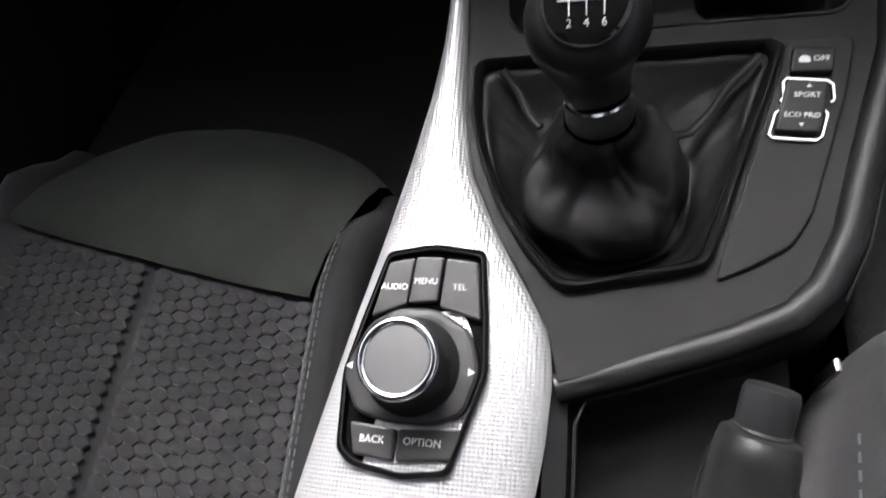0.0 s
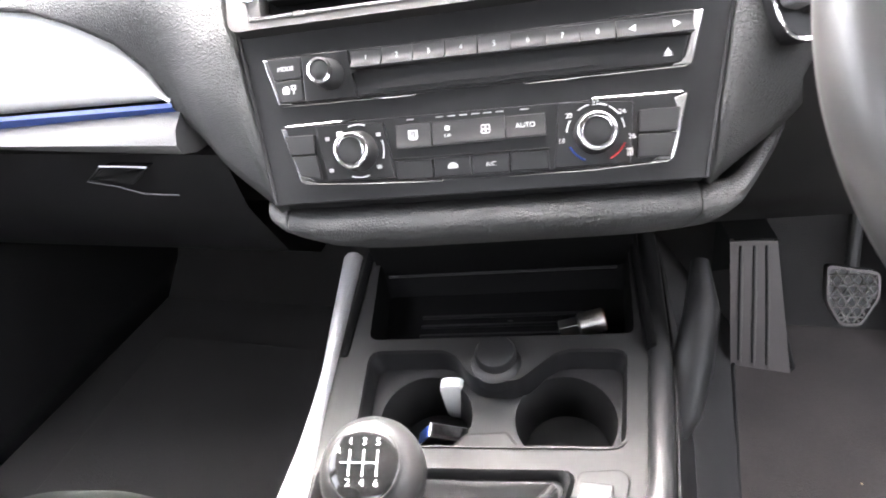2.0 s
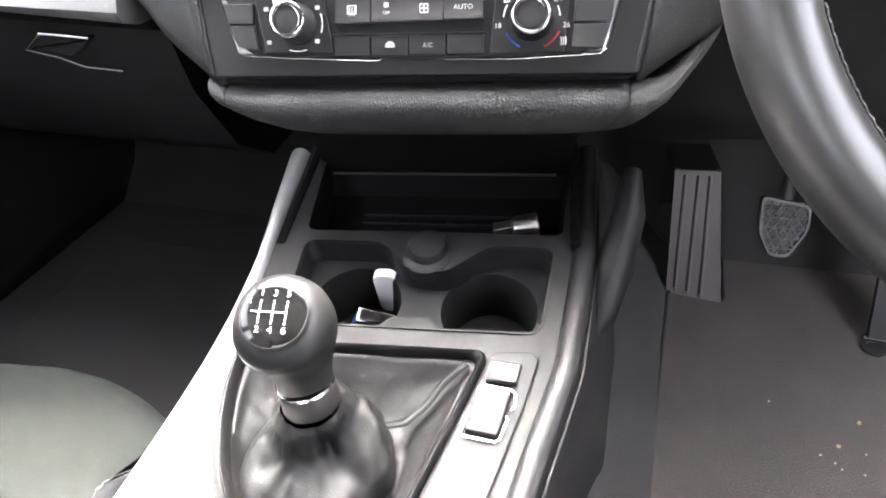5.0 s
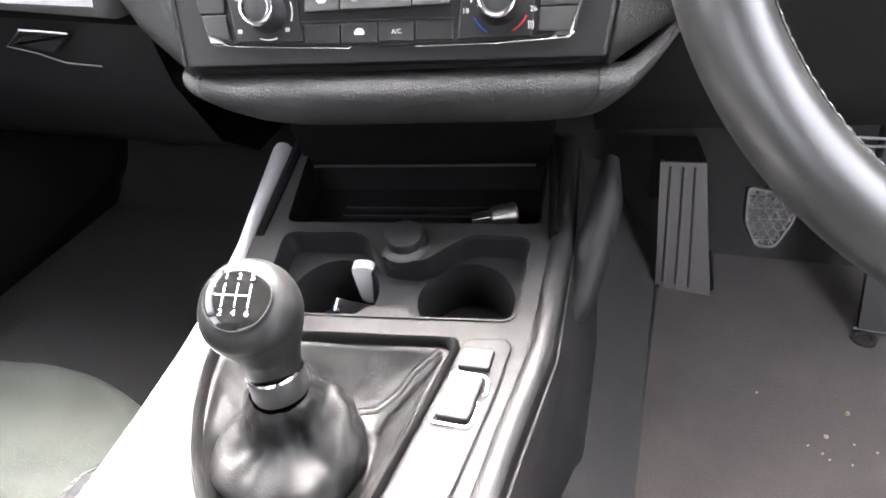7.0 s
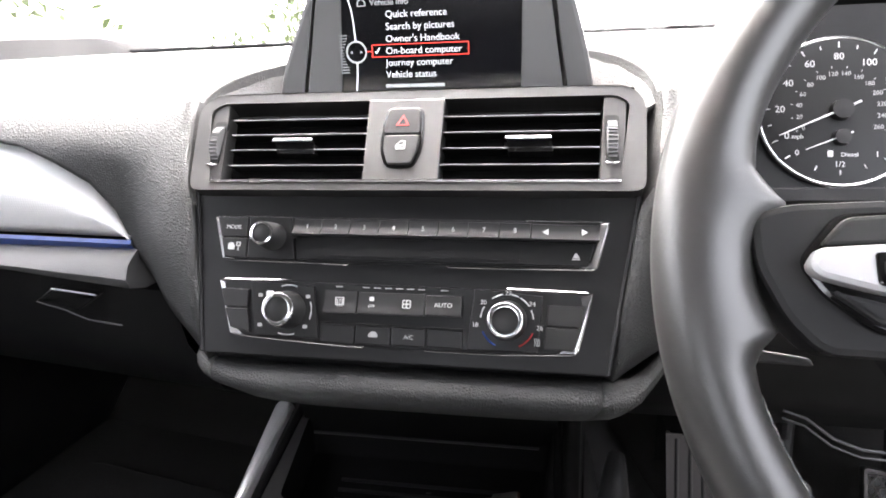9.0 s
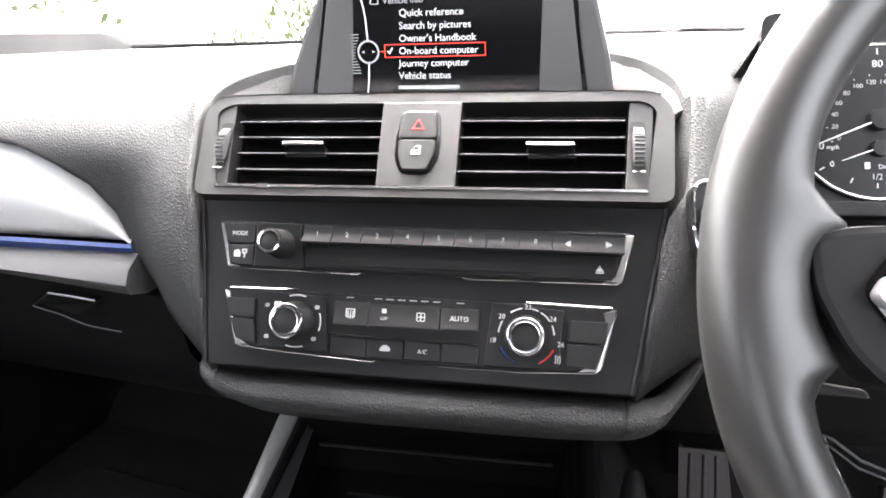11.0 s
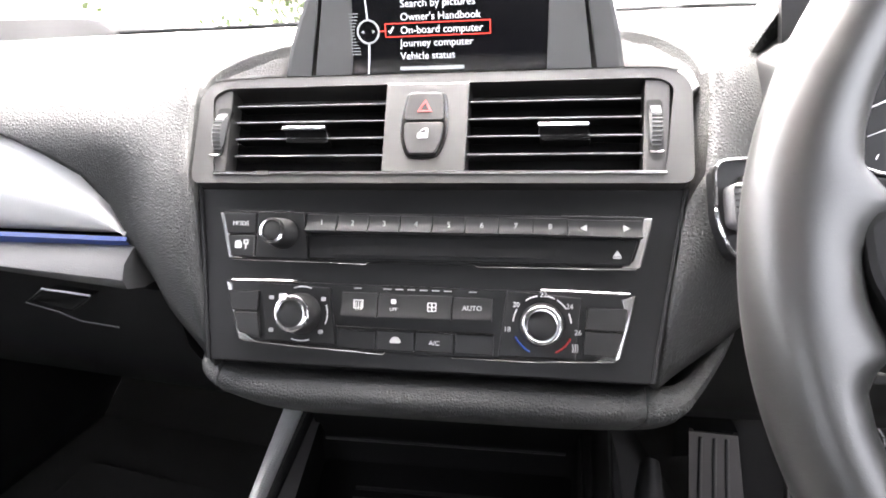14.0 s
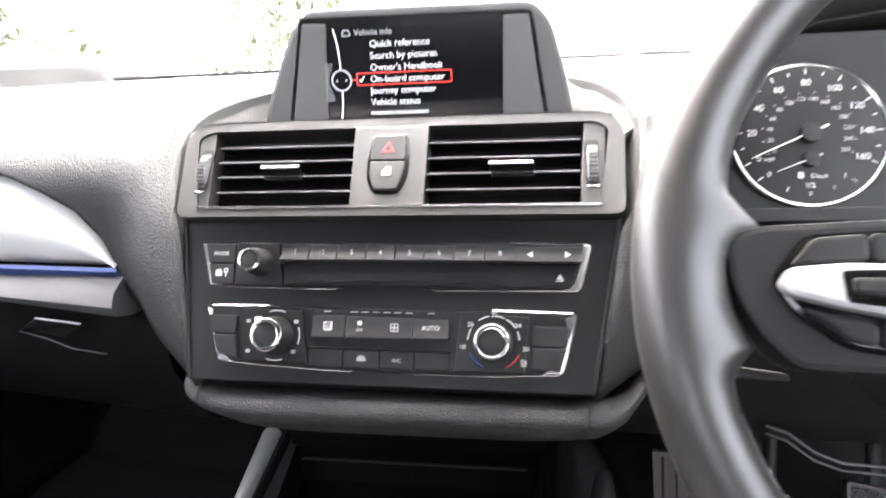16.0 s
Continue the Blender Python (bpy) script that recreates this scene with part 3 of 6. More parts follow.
# this side wall is coloured darker for the shade of the footwell
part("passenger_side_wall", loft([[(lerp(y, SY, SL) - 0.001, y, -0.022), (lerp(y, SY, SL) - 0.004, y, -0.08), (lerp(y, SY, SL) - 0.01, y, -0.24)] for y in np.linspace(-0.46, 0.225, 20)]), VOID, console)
# cup holders
inner = [(x * 0.955 - 0.0004, 0.062 + (y - 0.062) * 0.90) for x, y in CUP]
part("cup_rim", ring_frame(CUP, [(x * 0.982, 0.062 + (y - 0.062) * 0.96) for x, y in CUP], 0.0008, -0.004, plane="xy"), GREYPLASTIC, console)
bm = loft([[(x, y, -0.002) for x, y in CUP], [(x * 0.97, 0.062 + (y - 0.062) * 0.95, -0.010) for x, y in CUP], [(x, y, -0.024) for x, y in inner]], closed=True)
part("cup_basin", bm, PLASTIC, console, "black moulded cup basin", smooth=50)
wells = [(-0.064, 0.057, 0.0375), (0.045, 0.055, 0.0385)]
circ = [[(cx + r * math.cos(2 * math.pi * i / 36), cy + r * math.sin(2 * math.pi * i / 36)) for i in range(36)] for cx, cy, r in wells]
part("cup_floor", plate_with_holes([(x * 1.02, 0.062 + (y - 0.062) * 1.03) for x, y in inner], circ, -0.023, 0.003), PLASTIC, console)
# wells are darker than the basin, for the shade inside them
for cx, cy, r in wells:
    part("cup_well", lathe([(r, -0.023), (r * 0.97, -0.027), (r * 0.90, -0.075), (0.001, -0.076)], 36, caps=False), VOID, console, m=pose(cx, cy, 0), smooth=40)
part("cup_divider", prism(arc_poly([(-0.046, 0.016), (0.018, 0.016), (0.003, 0.036), (-0.028, 0.034)], 0.003), -0.03, -0.006, 0.003), GREYPLASTIC, console, "grey trapezoid cup divider")
# tray in front of the cups, its shade painted in as near-black
part("tray", loft([[(x, y, -0.001) for x, y in TRAY], [(x * 0.985, 0.166 + (y - 0.166) * 0.96, -0.012) for x, y in TRAY], [(x * 0.95, 0.160 + (y - 0.166) * 0.70, -0.030) for x, y in TRAY], [(x * 0.02, 0.160 + (y - 0.166) * 0.02, -0.0302) for x, y in TRAY]], closed=True), SHADEBLACK, console, smooth=40)
for k in range(4):
    part("tray_rib", block(-0.082, 0.131 + 0.011 * k, -0.030, 0.082, 0.1335 + 0.011 * k, -0.0270, 0.0008), PLASTIC, console)
# back and cheeks are blackened too, for the shade under the dash
part("tray_back", prism(arc_poly([(-0.128, -0.02), (0.108, -0.02), (0.118, 0.075), (-0.136, 0.075)], 0.006), 0.21, 0.22, 0.001, plane="xz"), SHADEBLACK, console)
part("tray_lip", tube([(-0.112, 0.190, 0.003), (0.096, 0.190, 0.003)], 0.0012, 6), PLASTIC, console)
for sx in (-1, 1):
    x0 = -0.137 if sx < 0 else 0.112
    part("tray_cheek", block(x0 - 0.004, 0.10, -0.02, x0 + 0.004, 0.23, 0.002 if sx < 0 else 0.010, 0.003), SHADEBLACK, console)
# knee pad on the driver's side
kp = tube([(0.158, 0.17, 0.024), (0.153, 0.13, 0.014), (0.142, 0.095, -0.010), (0.131, 0.065, -0.032), (0.127, 0.052, -0.042)], [0.007, 0.013, 0.015, 0.014, 0.007], 12)
part("knee_pad", kp, PLASTIC, console, "soft black knee pad", smooth=60)
# storage tray behind the lever, with a grained floor
part("storage_floor", block(-0.075, -0.45, -0.062, 0.052, -0.16, -0.055), GAITER, console, "black grained floor of the tray")
part("storage_wall", loft([[(-0.080, y, -0.008), (-0.068, y, -0.012), (-0.066, y, -0.06)] for y in np.linspace(-0.46, -0.19, 6)]), PLASTIC, console, smooth=40)
part("storage_edge", tube([(-0.066, -0.45, -0.011), (-0.064, -0.22, -0.011), (-0.058, -0.207, -0.011), (-0.03, -0.199, -0.010), (0.02, -0.180, -0.009), (0.05, -0.160, -0.009)], 0.0012, 6), GREYPLASTIC, console)
# carpeted tunnel flank on the driver's side
flank = part("tunnel_flank", loft([[(0.10, y, 0.36), (0.135 + 0.10 * (y + 0.1), y, 0.34), (0.165 + 0.16 * (y + 0.1), y, 0.28), (0.195 + 0.20 * (y + 0.1), y, 0.236)] for y in np.linspace(-0.5, 0.40, 10)]), CARPET, smooth=60)
tagged(thick(flank, 0.01, -1), "charcoal carpet over the transmission tunnel", "carpet", kind="structure")

# ---- steering wheel ----
WHEEL = pose(0.3393, -0.1419, 0.7514) @ pose(0, 0, 0, 0, 0, -3.8) @ pose(0, 0, 0, -28.4)  # x right, -y towards the driver, z up in the wheel's plane
wheel = tagged(empty("steering_wheel", WHEEL), "black leather three-spoke steering wheel with silver spoke trim", "steering wheel")
RW = 0.1815
GRIP_DEG = [150, 160, 165, 169, 172, 173.3, 175.5, 177.5, 180.5, 186, 190, 192.2, 194, 196, 200]
GRIP_IN = [0.0165, 0.0165, 0.0175, 0.0200, 0.0295, 0.0345, 0.0300, 0.0255, 0.0225, 0.0235, 0.0265, 0.0285, 0.0210, 0.0165, 0.0150]
rows = []
for i in range(361):
    a = 2 * math.pi * i / 360
    deg = math.degrees(a)
    inw = lerp(deg if 90 < deg < 270 else (180 - deg) % 360, GRIP_DEG, GRIP_IN)
    c = Vector((RW * math.cos(a), 0, RW * math.sin(a)))
    out = Vector((math.cos(a), 0, math.sin(a)))
    ring = []
    for j in range(20):
        q = 2 * math.pi * j / 20
        w = 0.0165 if math.cos(q) > 0 else inw
        ring.append(tuple(c + out * (w * math.cos(q)) + Vector((0, 0.0172 * math.sin(q) * (1 - 0.25 * max(0.0, -math.cos(q)) * (inw - 0.015) / 0.02), 0))))
    rows.append(ring)
part("rim", loft(rows, closed=True), LEATHER, wheel, "smooth black leather rim", smooth=80)
st = []
for i in range(150):
    a = math.radians(200 + i * 0.9)
    r = RW - 0.0135
    p = Vector((r * math.cos(a), -0.0095, r * math.sin(a)))
    d = Vector((-math.sin(a), 0.5 * (1 if i % 2 else -1), math.cos(a))).normalized() * 0.0012
    st.append(tube([p - d, p + d], 0.0004, 4))
part("rim_stitching", join_bm(*st), THREAD, wheel, "grey cross stitching")
# left spoke: black body, switch pod and silver bar
for sx in (-1, 1):
    def S(pts):
        return [(sx * -x, z) for x, z in (pts if sx < 0 else pts[::-1])]
    part("spoke", prism(S(arc_poly([(-0.163, 0.012), (-0.150, 0.0165), (-0.10, 0.020), (-0.05, 0.028), (-0.05, -0.045), (-0.10, -0.040), (-0.138, -0.040), (-0.150, -0.028), (-0.1605, -0.008)], 0.006)), -0.010, 0.012, 0.003, plane="xz"), PLASTIC, wheel, "black spoke")
    pod = part("switch_pod", prism(S(arc_poly([(-0.147, -0.006), (-0.134, 0.0125), (-0.095, 0.0155), (-0.06, 0.016), (-0.06, -0.036), (-0.10, -0.0345), (-0.122, -0.031), (-0.139, -0.018)], 0.005)), -0.0125, -0.008, 0.002, plane="xz"), GLOSS, wheel, "gloss black switch surround")
    part("switch", prism(S(arc_poly([(-0.1405, -0.0005), (-0.132, 0.0105), (-0.1135, 0.0125), (-0.1135, 0.0015)], 0.003)), -0.0155, -0.011, 0.0015, plane="xz"), BUTTON, pod)
    part("switch", prism(S(arc_poly([(-0.1125, 0.0015), (-0.1125, 0.0126), (-0.065, 0.0145), (-0.065, 0.0015)], 0.003)), -0.0155, -0.011, 0.0015, plane="xz"), BUTTON, pod)
    part("switch", prism(S(arc_poly([(-0.138, -0.0165), (-0.121, -0.0285), (-0.112, -0.030), (-0.112, -0.0215)], 0.003)), -0.0155, -0.011, 0.0015, plane="xz"), BUTTON, pod)
    part("switch", prism(S(arc_poly([(-0.111, -0.0215), (-0.111, -0.0302), (-0.065, -0.034), (-0.065, -0.0225)], 0.003)), -0.0155, -0.011, 0.0015, plane="xz"), BUTTON, pod)
    bar = part("silver_bar", prism(S(arc_poly([(-0.1455, -0.0085), (-0.142, -0.0015), (-0.122, 0.0008), (-0.065, 0.0008), (-0.065, -0.0215), (-0.104, -0.0200), (-0.125, -0.0165), (-0.142, -0.0125)], 0.003)), -0.0185, -0.012, 0.0025, plane="xz"), SPOKE, wheel, "satin silver spoke bar")
    part("rocker", prism(S(arc_poly([(-0.1245, -0.0025), (-0.104, -0.0015), (-0.104, -0.0165), (-0.1235, -0.0145)], 0.002)), -0.0192, -0.016, 0.001, plane="xz"), GLOSS, bar, "dark rocker switch")
    part("rocker_roll", prism(S(arc_poly([(-0.122, -0.0055), (-0.106, -0.005), (-0.106, -0.0125), (-0.1215, -0.0115)], 0.002)), -0.0222, -0.018, 0.0015, plane="xz"), GREYPLASTIC, bar)
    paddle = part("shift_paddle", prism(S(arc_poly([(-0.158, -0.0385), (-0.130, -0.041), (-0.128, -0.0445), (-0.150, -0.0445)], 0.002)), 0.028, 0.036, 0.001, plane="xz"), PLASTIC, wheel, "black lever edge behind the spoke")
part("hub", lathe([(0.001, -0.030), (0.04, -0.029), (0.058, -0.022), (0.066, -0.008), (0.066, 0.03), (0.045, 0.06)], 40), PLASTIC, wheel, m=pose(0, 0, -0.008, -90), smooth=50)
part("column_shroud", lathe([(0.05, 0.03), (0.052, 0.10), (0.060, 0.16)], 24), VOID, wheel, m=pose(0, 0, -0.01, -90), smooth=50)
part("lower_spoke", prism(arc_poly([(-0.03, -0.06), (0.03, -0.06), (0.022, -0.172), (-0.022, -0.172)], 0.006), -0.008, 0.012, 0.003, plane="xz"), PLASTIC, wheel)

# ---- centre vents ----
vent = tagged(empty("centre_air_vents", VEN), "graphite framed pair of centre air vents with dark louvres", "air vent")
vo = [(-0.166, 0.0), (0.163, 0.0), (0.1655, 0.070), (0.153, 0.083), (-0.160, 0.083), (-0.1725, 0.070)]
vi = [(-0.1505, 0.0075), (0.1465, 0.0075), (0.1545, 0.068), (0.146, 0.0745), (-0.153, 0.0745), (-0.1625, 0.068)]
VO, VI = arc_poly(vo, 0.008, 4), arc_poly(vi, 0.005, 4)
part("frame", ring_frame(VO, VI, 0.0, 0.02), GRAPHITE, vent, "satin graphite frame")
part("frame_top", loft([[(x, -0.0005, 0.083 - 0.004 * abs((x + 0.0035) / 0.165) ** 12), (x, 0.004, 0.0855 - 0.004 * abs((x + 0.0035) / 0.165) ** 12), (x, 0.022, 0.082 - 0.012 * abs((x + 0.0035) / 0.165) ** 12), (x, 0.03, 0.070)] for x in np.linspace(-0.165, 0.158, 40)]), GRAPHITE, vent, "bright rounded upper lip", smooth=50)
# cavity shade is in the colour of this plate
part("recess", prism(VI, 0.018, 0.022, plane="xz"), SHADEBLACK, vent, "vent cavity with its shade painted near-black")
part("lower_chrome", prism([(-0.150, 0.0060), (0.147, 0.0060), (0.1472, 0.0080), (-0.1503, 0.0080)], -0.001, 0.004, plane="xz"), CHROME, vent, "thin chrome line")
part("lower_gap", prism([(-0.118, 0.0055), (-0.110, 0.0055), (-0.110, 0.0083), (-0.118, 0.0083)], -0.0013, 0.003, plane="xz"), GRAPHITE, vent)
for xa, xb, za, zb in ((-0.145, -0.033, -0.136, -0.0315), (0.0235, 0.1345, 0.0235, 0.1335)):
    for k in range(4):
        z = 0.0605 - 0.0131 * k
        # louvre body carries painted shade, its paler front edge the light
        louvre = part("louvre", loft([[(x, 0.003, z), (x, 0.004, z + 0.0012), (x, 0.016, z + 0.004), (x, 0.016, z + 0.002), (x, 0.0035, z - 0.0006)] for x in np.linspace(lerp(z, [0, 0.075], [za, xa]), lerp(z, [0, 0.075], [zb, xb]), 2)], closed=True, caps=True), SHADEBLACK, vent, "slim louvre, body blackened for shade, front edge paler for light")
        part("louvre_edge", block(lerp(z, [0, 0.075], [za, xa]), 0.002, z - 0.0002, lerp(z, [0, 0.075], [zb, xb]), 0.0032, z + 0.0006), HOUSING, louvre)
for x0, x1 in ((-0.1045, -0.0735), (0.069, 0.101)):
    # tab face is near-black to stand for its shade
    tab = part("vent_tab", prism(arc_poly([(x0, 0.0405), (x1, 0.0405), (x1 + 0.002, 0.031), (x0 + 0.002, 0.031)], 0.002), 0.002, 0.010, 0.001, plane="xz"), SHADEBLACK, vent, "sliding tab blackened for shade")
    part("tab_edge", prism(arc_poly([(x0, 0.0385), (x1, 0.0385), (x1, 0.0412), (x0, 0.0412)], 0.001), -0.003, 0.002, 0.0006, plane="xz"), CHROME, tab, "bright tab edge")
for xc, w in ((-0.1515, 0.0075), (0.1420, 0.0075)):
    lean = -0.006 if xc < 0 else 0.004
    cheek = part("wheel_panel", prism([(xc - w - lean * 0.3, 0.0078), (xc + w - lean * 0.2, 0.0078), (xc + w + lean * 0.8, 0.0742), (xc - w + lean * 0.6, 0.0742)], 0.0015, 0.016, 0.001, plane="xz"), GRAPHITE, vent, "graphite end panel")
    part("wheel_slot", prism(arc_poly([(xc - 0.0048, 0.0215), (xc + 0.0042, 0.0215), (xc + 0.0048, 0.0585), (xc - 0.0052, 0.0585)], 0.003), 0.0005, 0.004, plane="xz"), VOID, cheek)
    tw = part("thumbwheel", lathe([(0.015, -0.0038), (0.0172, -0.003), (0.0172, 0.003), (0.015, 0.0038)], 40), HOUSING, cheek, "ribbed grey thumbwheel", m=pose(xc, 0.012, 0.040, 0, 90, 0), smooth=40)
    for k in range(14):
        q = math.radians(-60 + k * 9.2)
        part("wheel_rib", block(xc - 0.003, 0.012 - 0.0177 * math.cos(q) - 0.0006, 0.040 + 0.0177 * math.sin(q) - 0.0005, xc + 0.003, 0.012 - 0.0177 * math.cos(q) + 0.0006, 0.040 + 0.0177 * math.sin(q) + 0.0005), DIMPRINT if k in (9, 10, 11) else HOUSING, cheek)
    ex = -1 if xc < 0 else 1
    part("end_chrome", tube([(xc + ex * 0.0092, 0.001, 0.0085), (xc + ex * 0.0105 - lean * -0.3, 0.001, 0.040), (xc + ex * 0.0115 + lean * 0.6, 0.001, 0.068)], 0.0009, 6), CHROME, vent, "thin chrome end strip")
    part("slot_edge", tube([(xc - 0.004, 0.0, 0.0212), (xc, -0.001, 0.0203), (xc + 0.0035, 0.0, 0.0212)], 0.0008, 6), CHROME, cheek)
haz = part("switch_panel", prism([(-0.0318, 0.0060), (0.0232, 0.0060), (0.0232, 0.0745), (-0.0342, 0.0745)], -0.0008, 0.016, 0.001, plane="xz"), GRAPHITE, vent, "graphite panel with two switches")
part("switch_surround", prism(arc_poly([(-0.0155, 0.0165), (0.0050, 0.0165), (0.0102, 0.030), (0.0108, 0.045), (0.0085, 0.0670), (-0.0190, 0.0670), (-0.0218, 0.045), (-0.0210, 0.030)], 0.006), -0.0016, 0.004, 0.0006, plane="xz"), GLOSS, haz, "gloss black surround")
part("hazard_switch", prism(arc_poly([(-0.0190, 0.0435), (0.0080, 0.0435), (0.0076, 0.054), (0.0058, 0.0648), (-0.0165, 0.0648), (-0.0186, 0.054)], 0.003), -0.0038, 0.002, 0.001, plane="xz"), BUTTON, haz, "black hazard switch")
part("lock_switch", prism(arc_poly([(-0.0140, 0.0190), (0.0032, 0.0190), (0.0070, 0.030), (0.0080, 0.0425), (-0.0190, 0.0425), (-0.0180, 0.030)], 0.003), -0.0038, 0.002, 0.001, plane="xz"), BUTTON, haz, "black lock switch")
tri = [(-0.0105, 0.0500), (-0.0005, 0.0500), (-0.0055, 0.0592)]
tin = [(-0.0087, 0.0510), (-0.0023, 0.0510), (-0.0055, 0.0571)]
part("hazard_sign", ring_frame(tri, tin, -0.0042, -0.0036), RED, haz, "red triangle")
part("lock_sign", prism(arc_poly([(-0.0090, 0.0305), (-0.0020, 0.0305), (-0.0020, 0.0375), (-0.0055, 0.0375), (-0.0090, 0.0335)], 0.0008), -0.0042, -0.0036, plane="xz"), WHITE, haz, "white door sign")
part("lock_sign_window", prism([(-0.0078, 0.0342), (-0.0034, 0.0342), (-0.0034, 0.0363), (-0.0057, 0.0363)], -0.0045, -0.0040, plane="xz"), BUTTON, haz)
part("lock_sign_dot", prism([(-0.0052, 0.0318), (-0.0032, 0.0318), (-0.0032, 0.0330), (-0.0052, 0.0330)], -0.0045, -0.0040, plane="xz"), BUTTON, haz)

# ---- radio ----


def strip(pts, w, y0=-0.0012, y1=0.002):
    """A flat bright line along points on the fascia."""
    return tube([(x, (y0 + y1) / 2, z) for x, z in pts], w / 2, 6)


radio = tagged(empty("car_radio", FAS), "black car radio panel with preset buttons and disc slot", "radio")
RB = [(-0.1375, 0.0275), (0.1315, 0.0270), (0.1395, 0.0590), (-0.1470, 0.0605)]
part("body", prism(arc_poly(RB, 0.003), -0.002, 0.006, 0.0008, plane="xz"), PANEL, radio)
part("bright_edge", strip([(-0.0935, 0.0610), (-0.144, 0.0605), (-0.1472, 0.0585), (-0.1395, 0.0300), (-0.1365, 0.0280), (-0.0425, 0.0264), (-0.041, 0.0275)], 0.0016), CHROME, radio, "thin chrome outline")
part("edge_flare", prism([(-0.1472, 0.0600), (-0.1410, 0.0592), (-0.1385, 0.0440), (-0.1355, 0.0325), (-0.1270, 0.0280), (-0.1385, 0.0285)], -0.0028, 0.001, 0.0006, plane="xz"), CHROME, radio)
part("bright_edge", strip([(0.085, 0.0600), (0.137, 0.0592), (0.1398, 0.0570), (0.1330, 0.0290), (0.1300, 0.0268), (0.0325, 0.0262), (0.0305, 0.0275)], 0.0016), CHROME, radio, "thin chrome outline")
part("edge_flare", prism([(0.1400, 0.0585), (0.1345, 0.0580), (0.1320, 0.0430), (0.1285, 0.0315), (0.1200, 0.0268), (0.1325, 0.0272)], -0.0028, 0.001, 0.0006, plane="xz"), CHROME, radio)


def key(parent, pts, r=0.001, name="button", y=-0.0045, material=BUTTON, label=""):
    return part(name, prism(arc_poly(pts, r, 2), y, 0.001, 0.0008, plane="xz"), material, parent, label)


def dished_key(parent, x0, x1, z0, z1, name, slope=0.0, swell=1.0):
    """A button whose lower half swells forward and catches the light."""
    h = z1 - z0
    prof = [(z1, 0.001), (z1, -0.0036), (z1 - 0.03 * h, -0.0042), (z1 - 0.35 * h, -0.0045), (z1 - 0.55 * h, -0.0045 - 0.0007 * swell), (z1 - 0.80 * h, -0.0045 - 0.0029 * swell), (z0 + 0.06 * h, -0.0045 - 0.0049 * swell), (z0, -0.0045 - 0.0047 * swell), (z0, 0.001)]
    rows = [[(x, y, z + slope * (x - x0)) for z, y in prof] for x in (x0, x1)]
    bm = loft(rows)
    bm.verts.ensure_lookup_table()
    n = len(prof)
    bm.faces.new([bm.verts[i] for i in range(n)])
    bm.faces.new([bm.verts[n + i] for i in range(n)])
    return part(name, bm, BUTTON, parent, smooth=35)


def words(parent, text, x, z, size, y=-0.0047, material=WHITE, name="lettering"):
    return letters(name, text, size * 0.8, material, parent, pose(x, y, z) @ FACE)


b = key(radio, [(-0.1395, 0.0448), (-0.1190, 0.0448), (-0.1190, 0.0592), (-0.1435, 0.0592)])
words(radio, "MODE", -0.1300, 0.0518, 0.0052)
b = key(radio, [(-0.1360, 0.0295), (-0.1188, 0.0293), (-0.1188, 0.0440), (-0.1393, 0.0440)])
part("sign", prism(arc_poly([(-0.1335, 0.035), (-0.1285, 0.035), (-0.1285, 0.0385), (-0.130, 0.0405), (-0.1335, 0.0395)], 0.0008, 2), -0.0048, -0.0044, plane="xz"), WHITE, radio)
part("sign", ring_frame(rect(-0.1272, 0.0375, -0.1238, 0.0408), rect(-0.1264, 0.0383, -0.1246, 0.0400), -0.0048, -0.0044), WHITE, radio)
part("sign", block(-0.1259, -0.0048, 0.0345, -0.1251, -0.0044, 0.0385), WHITE, radio)
vp = part("knob_panel", prism([(-0.1180, 0.0285), (-0.0805, 0.0280), (-0.0850, 0.0598), (-0.1180, 0.0602)], -0.0045, 0.0, 0.0008, plane="xz"), PANEL, radio)
vk = part("volume_knob", lathe([(0.0128, 0.0), (0.0125, 0.004), (0.0108, 0.016), (0.0102, 0.0185)], 40), BUTTON, radio, "ribbed black knob", m=pose(-0.0985, -0.0045, 0.0450, 90) @ Matrix.Diagonal((0.80, 0.80, 1, 1)), smooth=40)
part("knob_ring", lathe([(0.0103, 0.0175), (0.0103, 0.0195), (0.0082, 0.0200), (0.0080, 0.0185)], 40, caps=False), CHROME, vk, "satin chrome ring", smooth=60)
part("knob_cap", lathe([(0.0082, 0.0180), (0.006, 0.0192), (0.001, 0.0195)], 40), BUTTON, vk, smooth=60)
# paler block painted in as the lit band across the knob panel
part("knob_line", block(-0.0860, -0.0049, 0.0440, -0.0795, -0.0040, 0.0470), GREYPLASTIC, radio)
bw = (0.0885 + 0.0828) / 8
for i in range(8):
    x0 = -0.0828 + bw * i
    z1 = 0.0587 - 0.0012 * i / 8
    b = dished_key(radio, x0 + 0.0003, x0 + bw - 0.0003, 0.0465 - 0.0008 * i / 8, z1, "preset_button", -0.006)
    words(radio, str(i + 1), x0 + bw * 0.5, 0.0528 - 0.0012 * i / 8, 0.0062, -0.0056)
dished_key(radio, 0.0890, 0.1335, 0.0455, 0.0570, "seek_button", -0.012)
for sx, x in ((-1, 0.0985), (1, 0.1240)):
    part("arrow", prism([(x + sx * 0.0022, 0.0512), (x - sx * 0.0018, 0.0490), (x - sx * 0.0018, 0.0534)][::sx], -0.0062, -0.0048, plane="xz"), WHITE, radio)
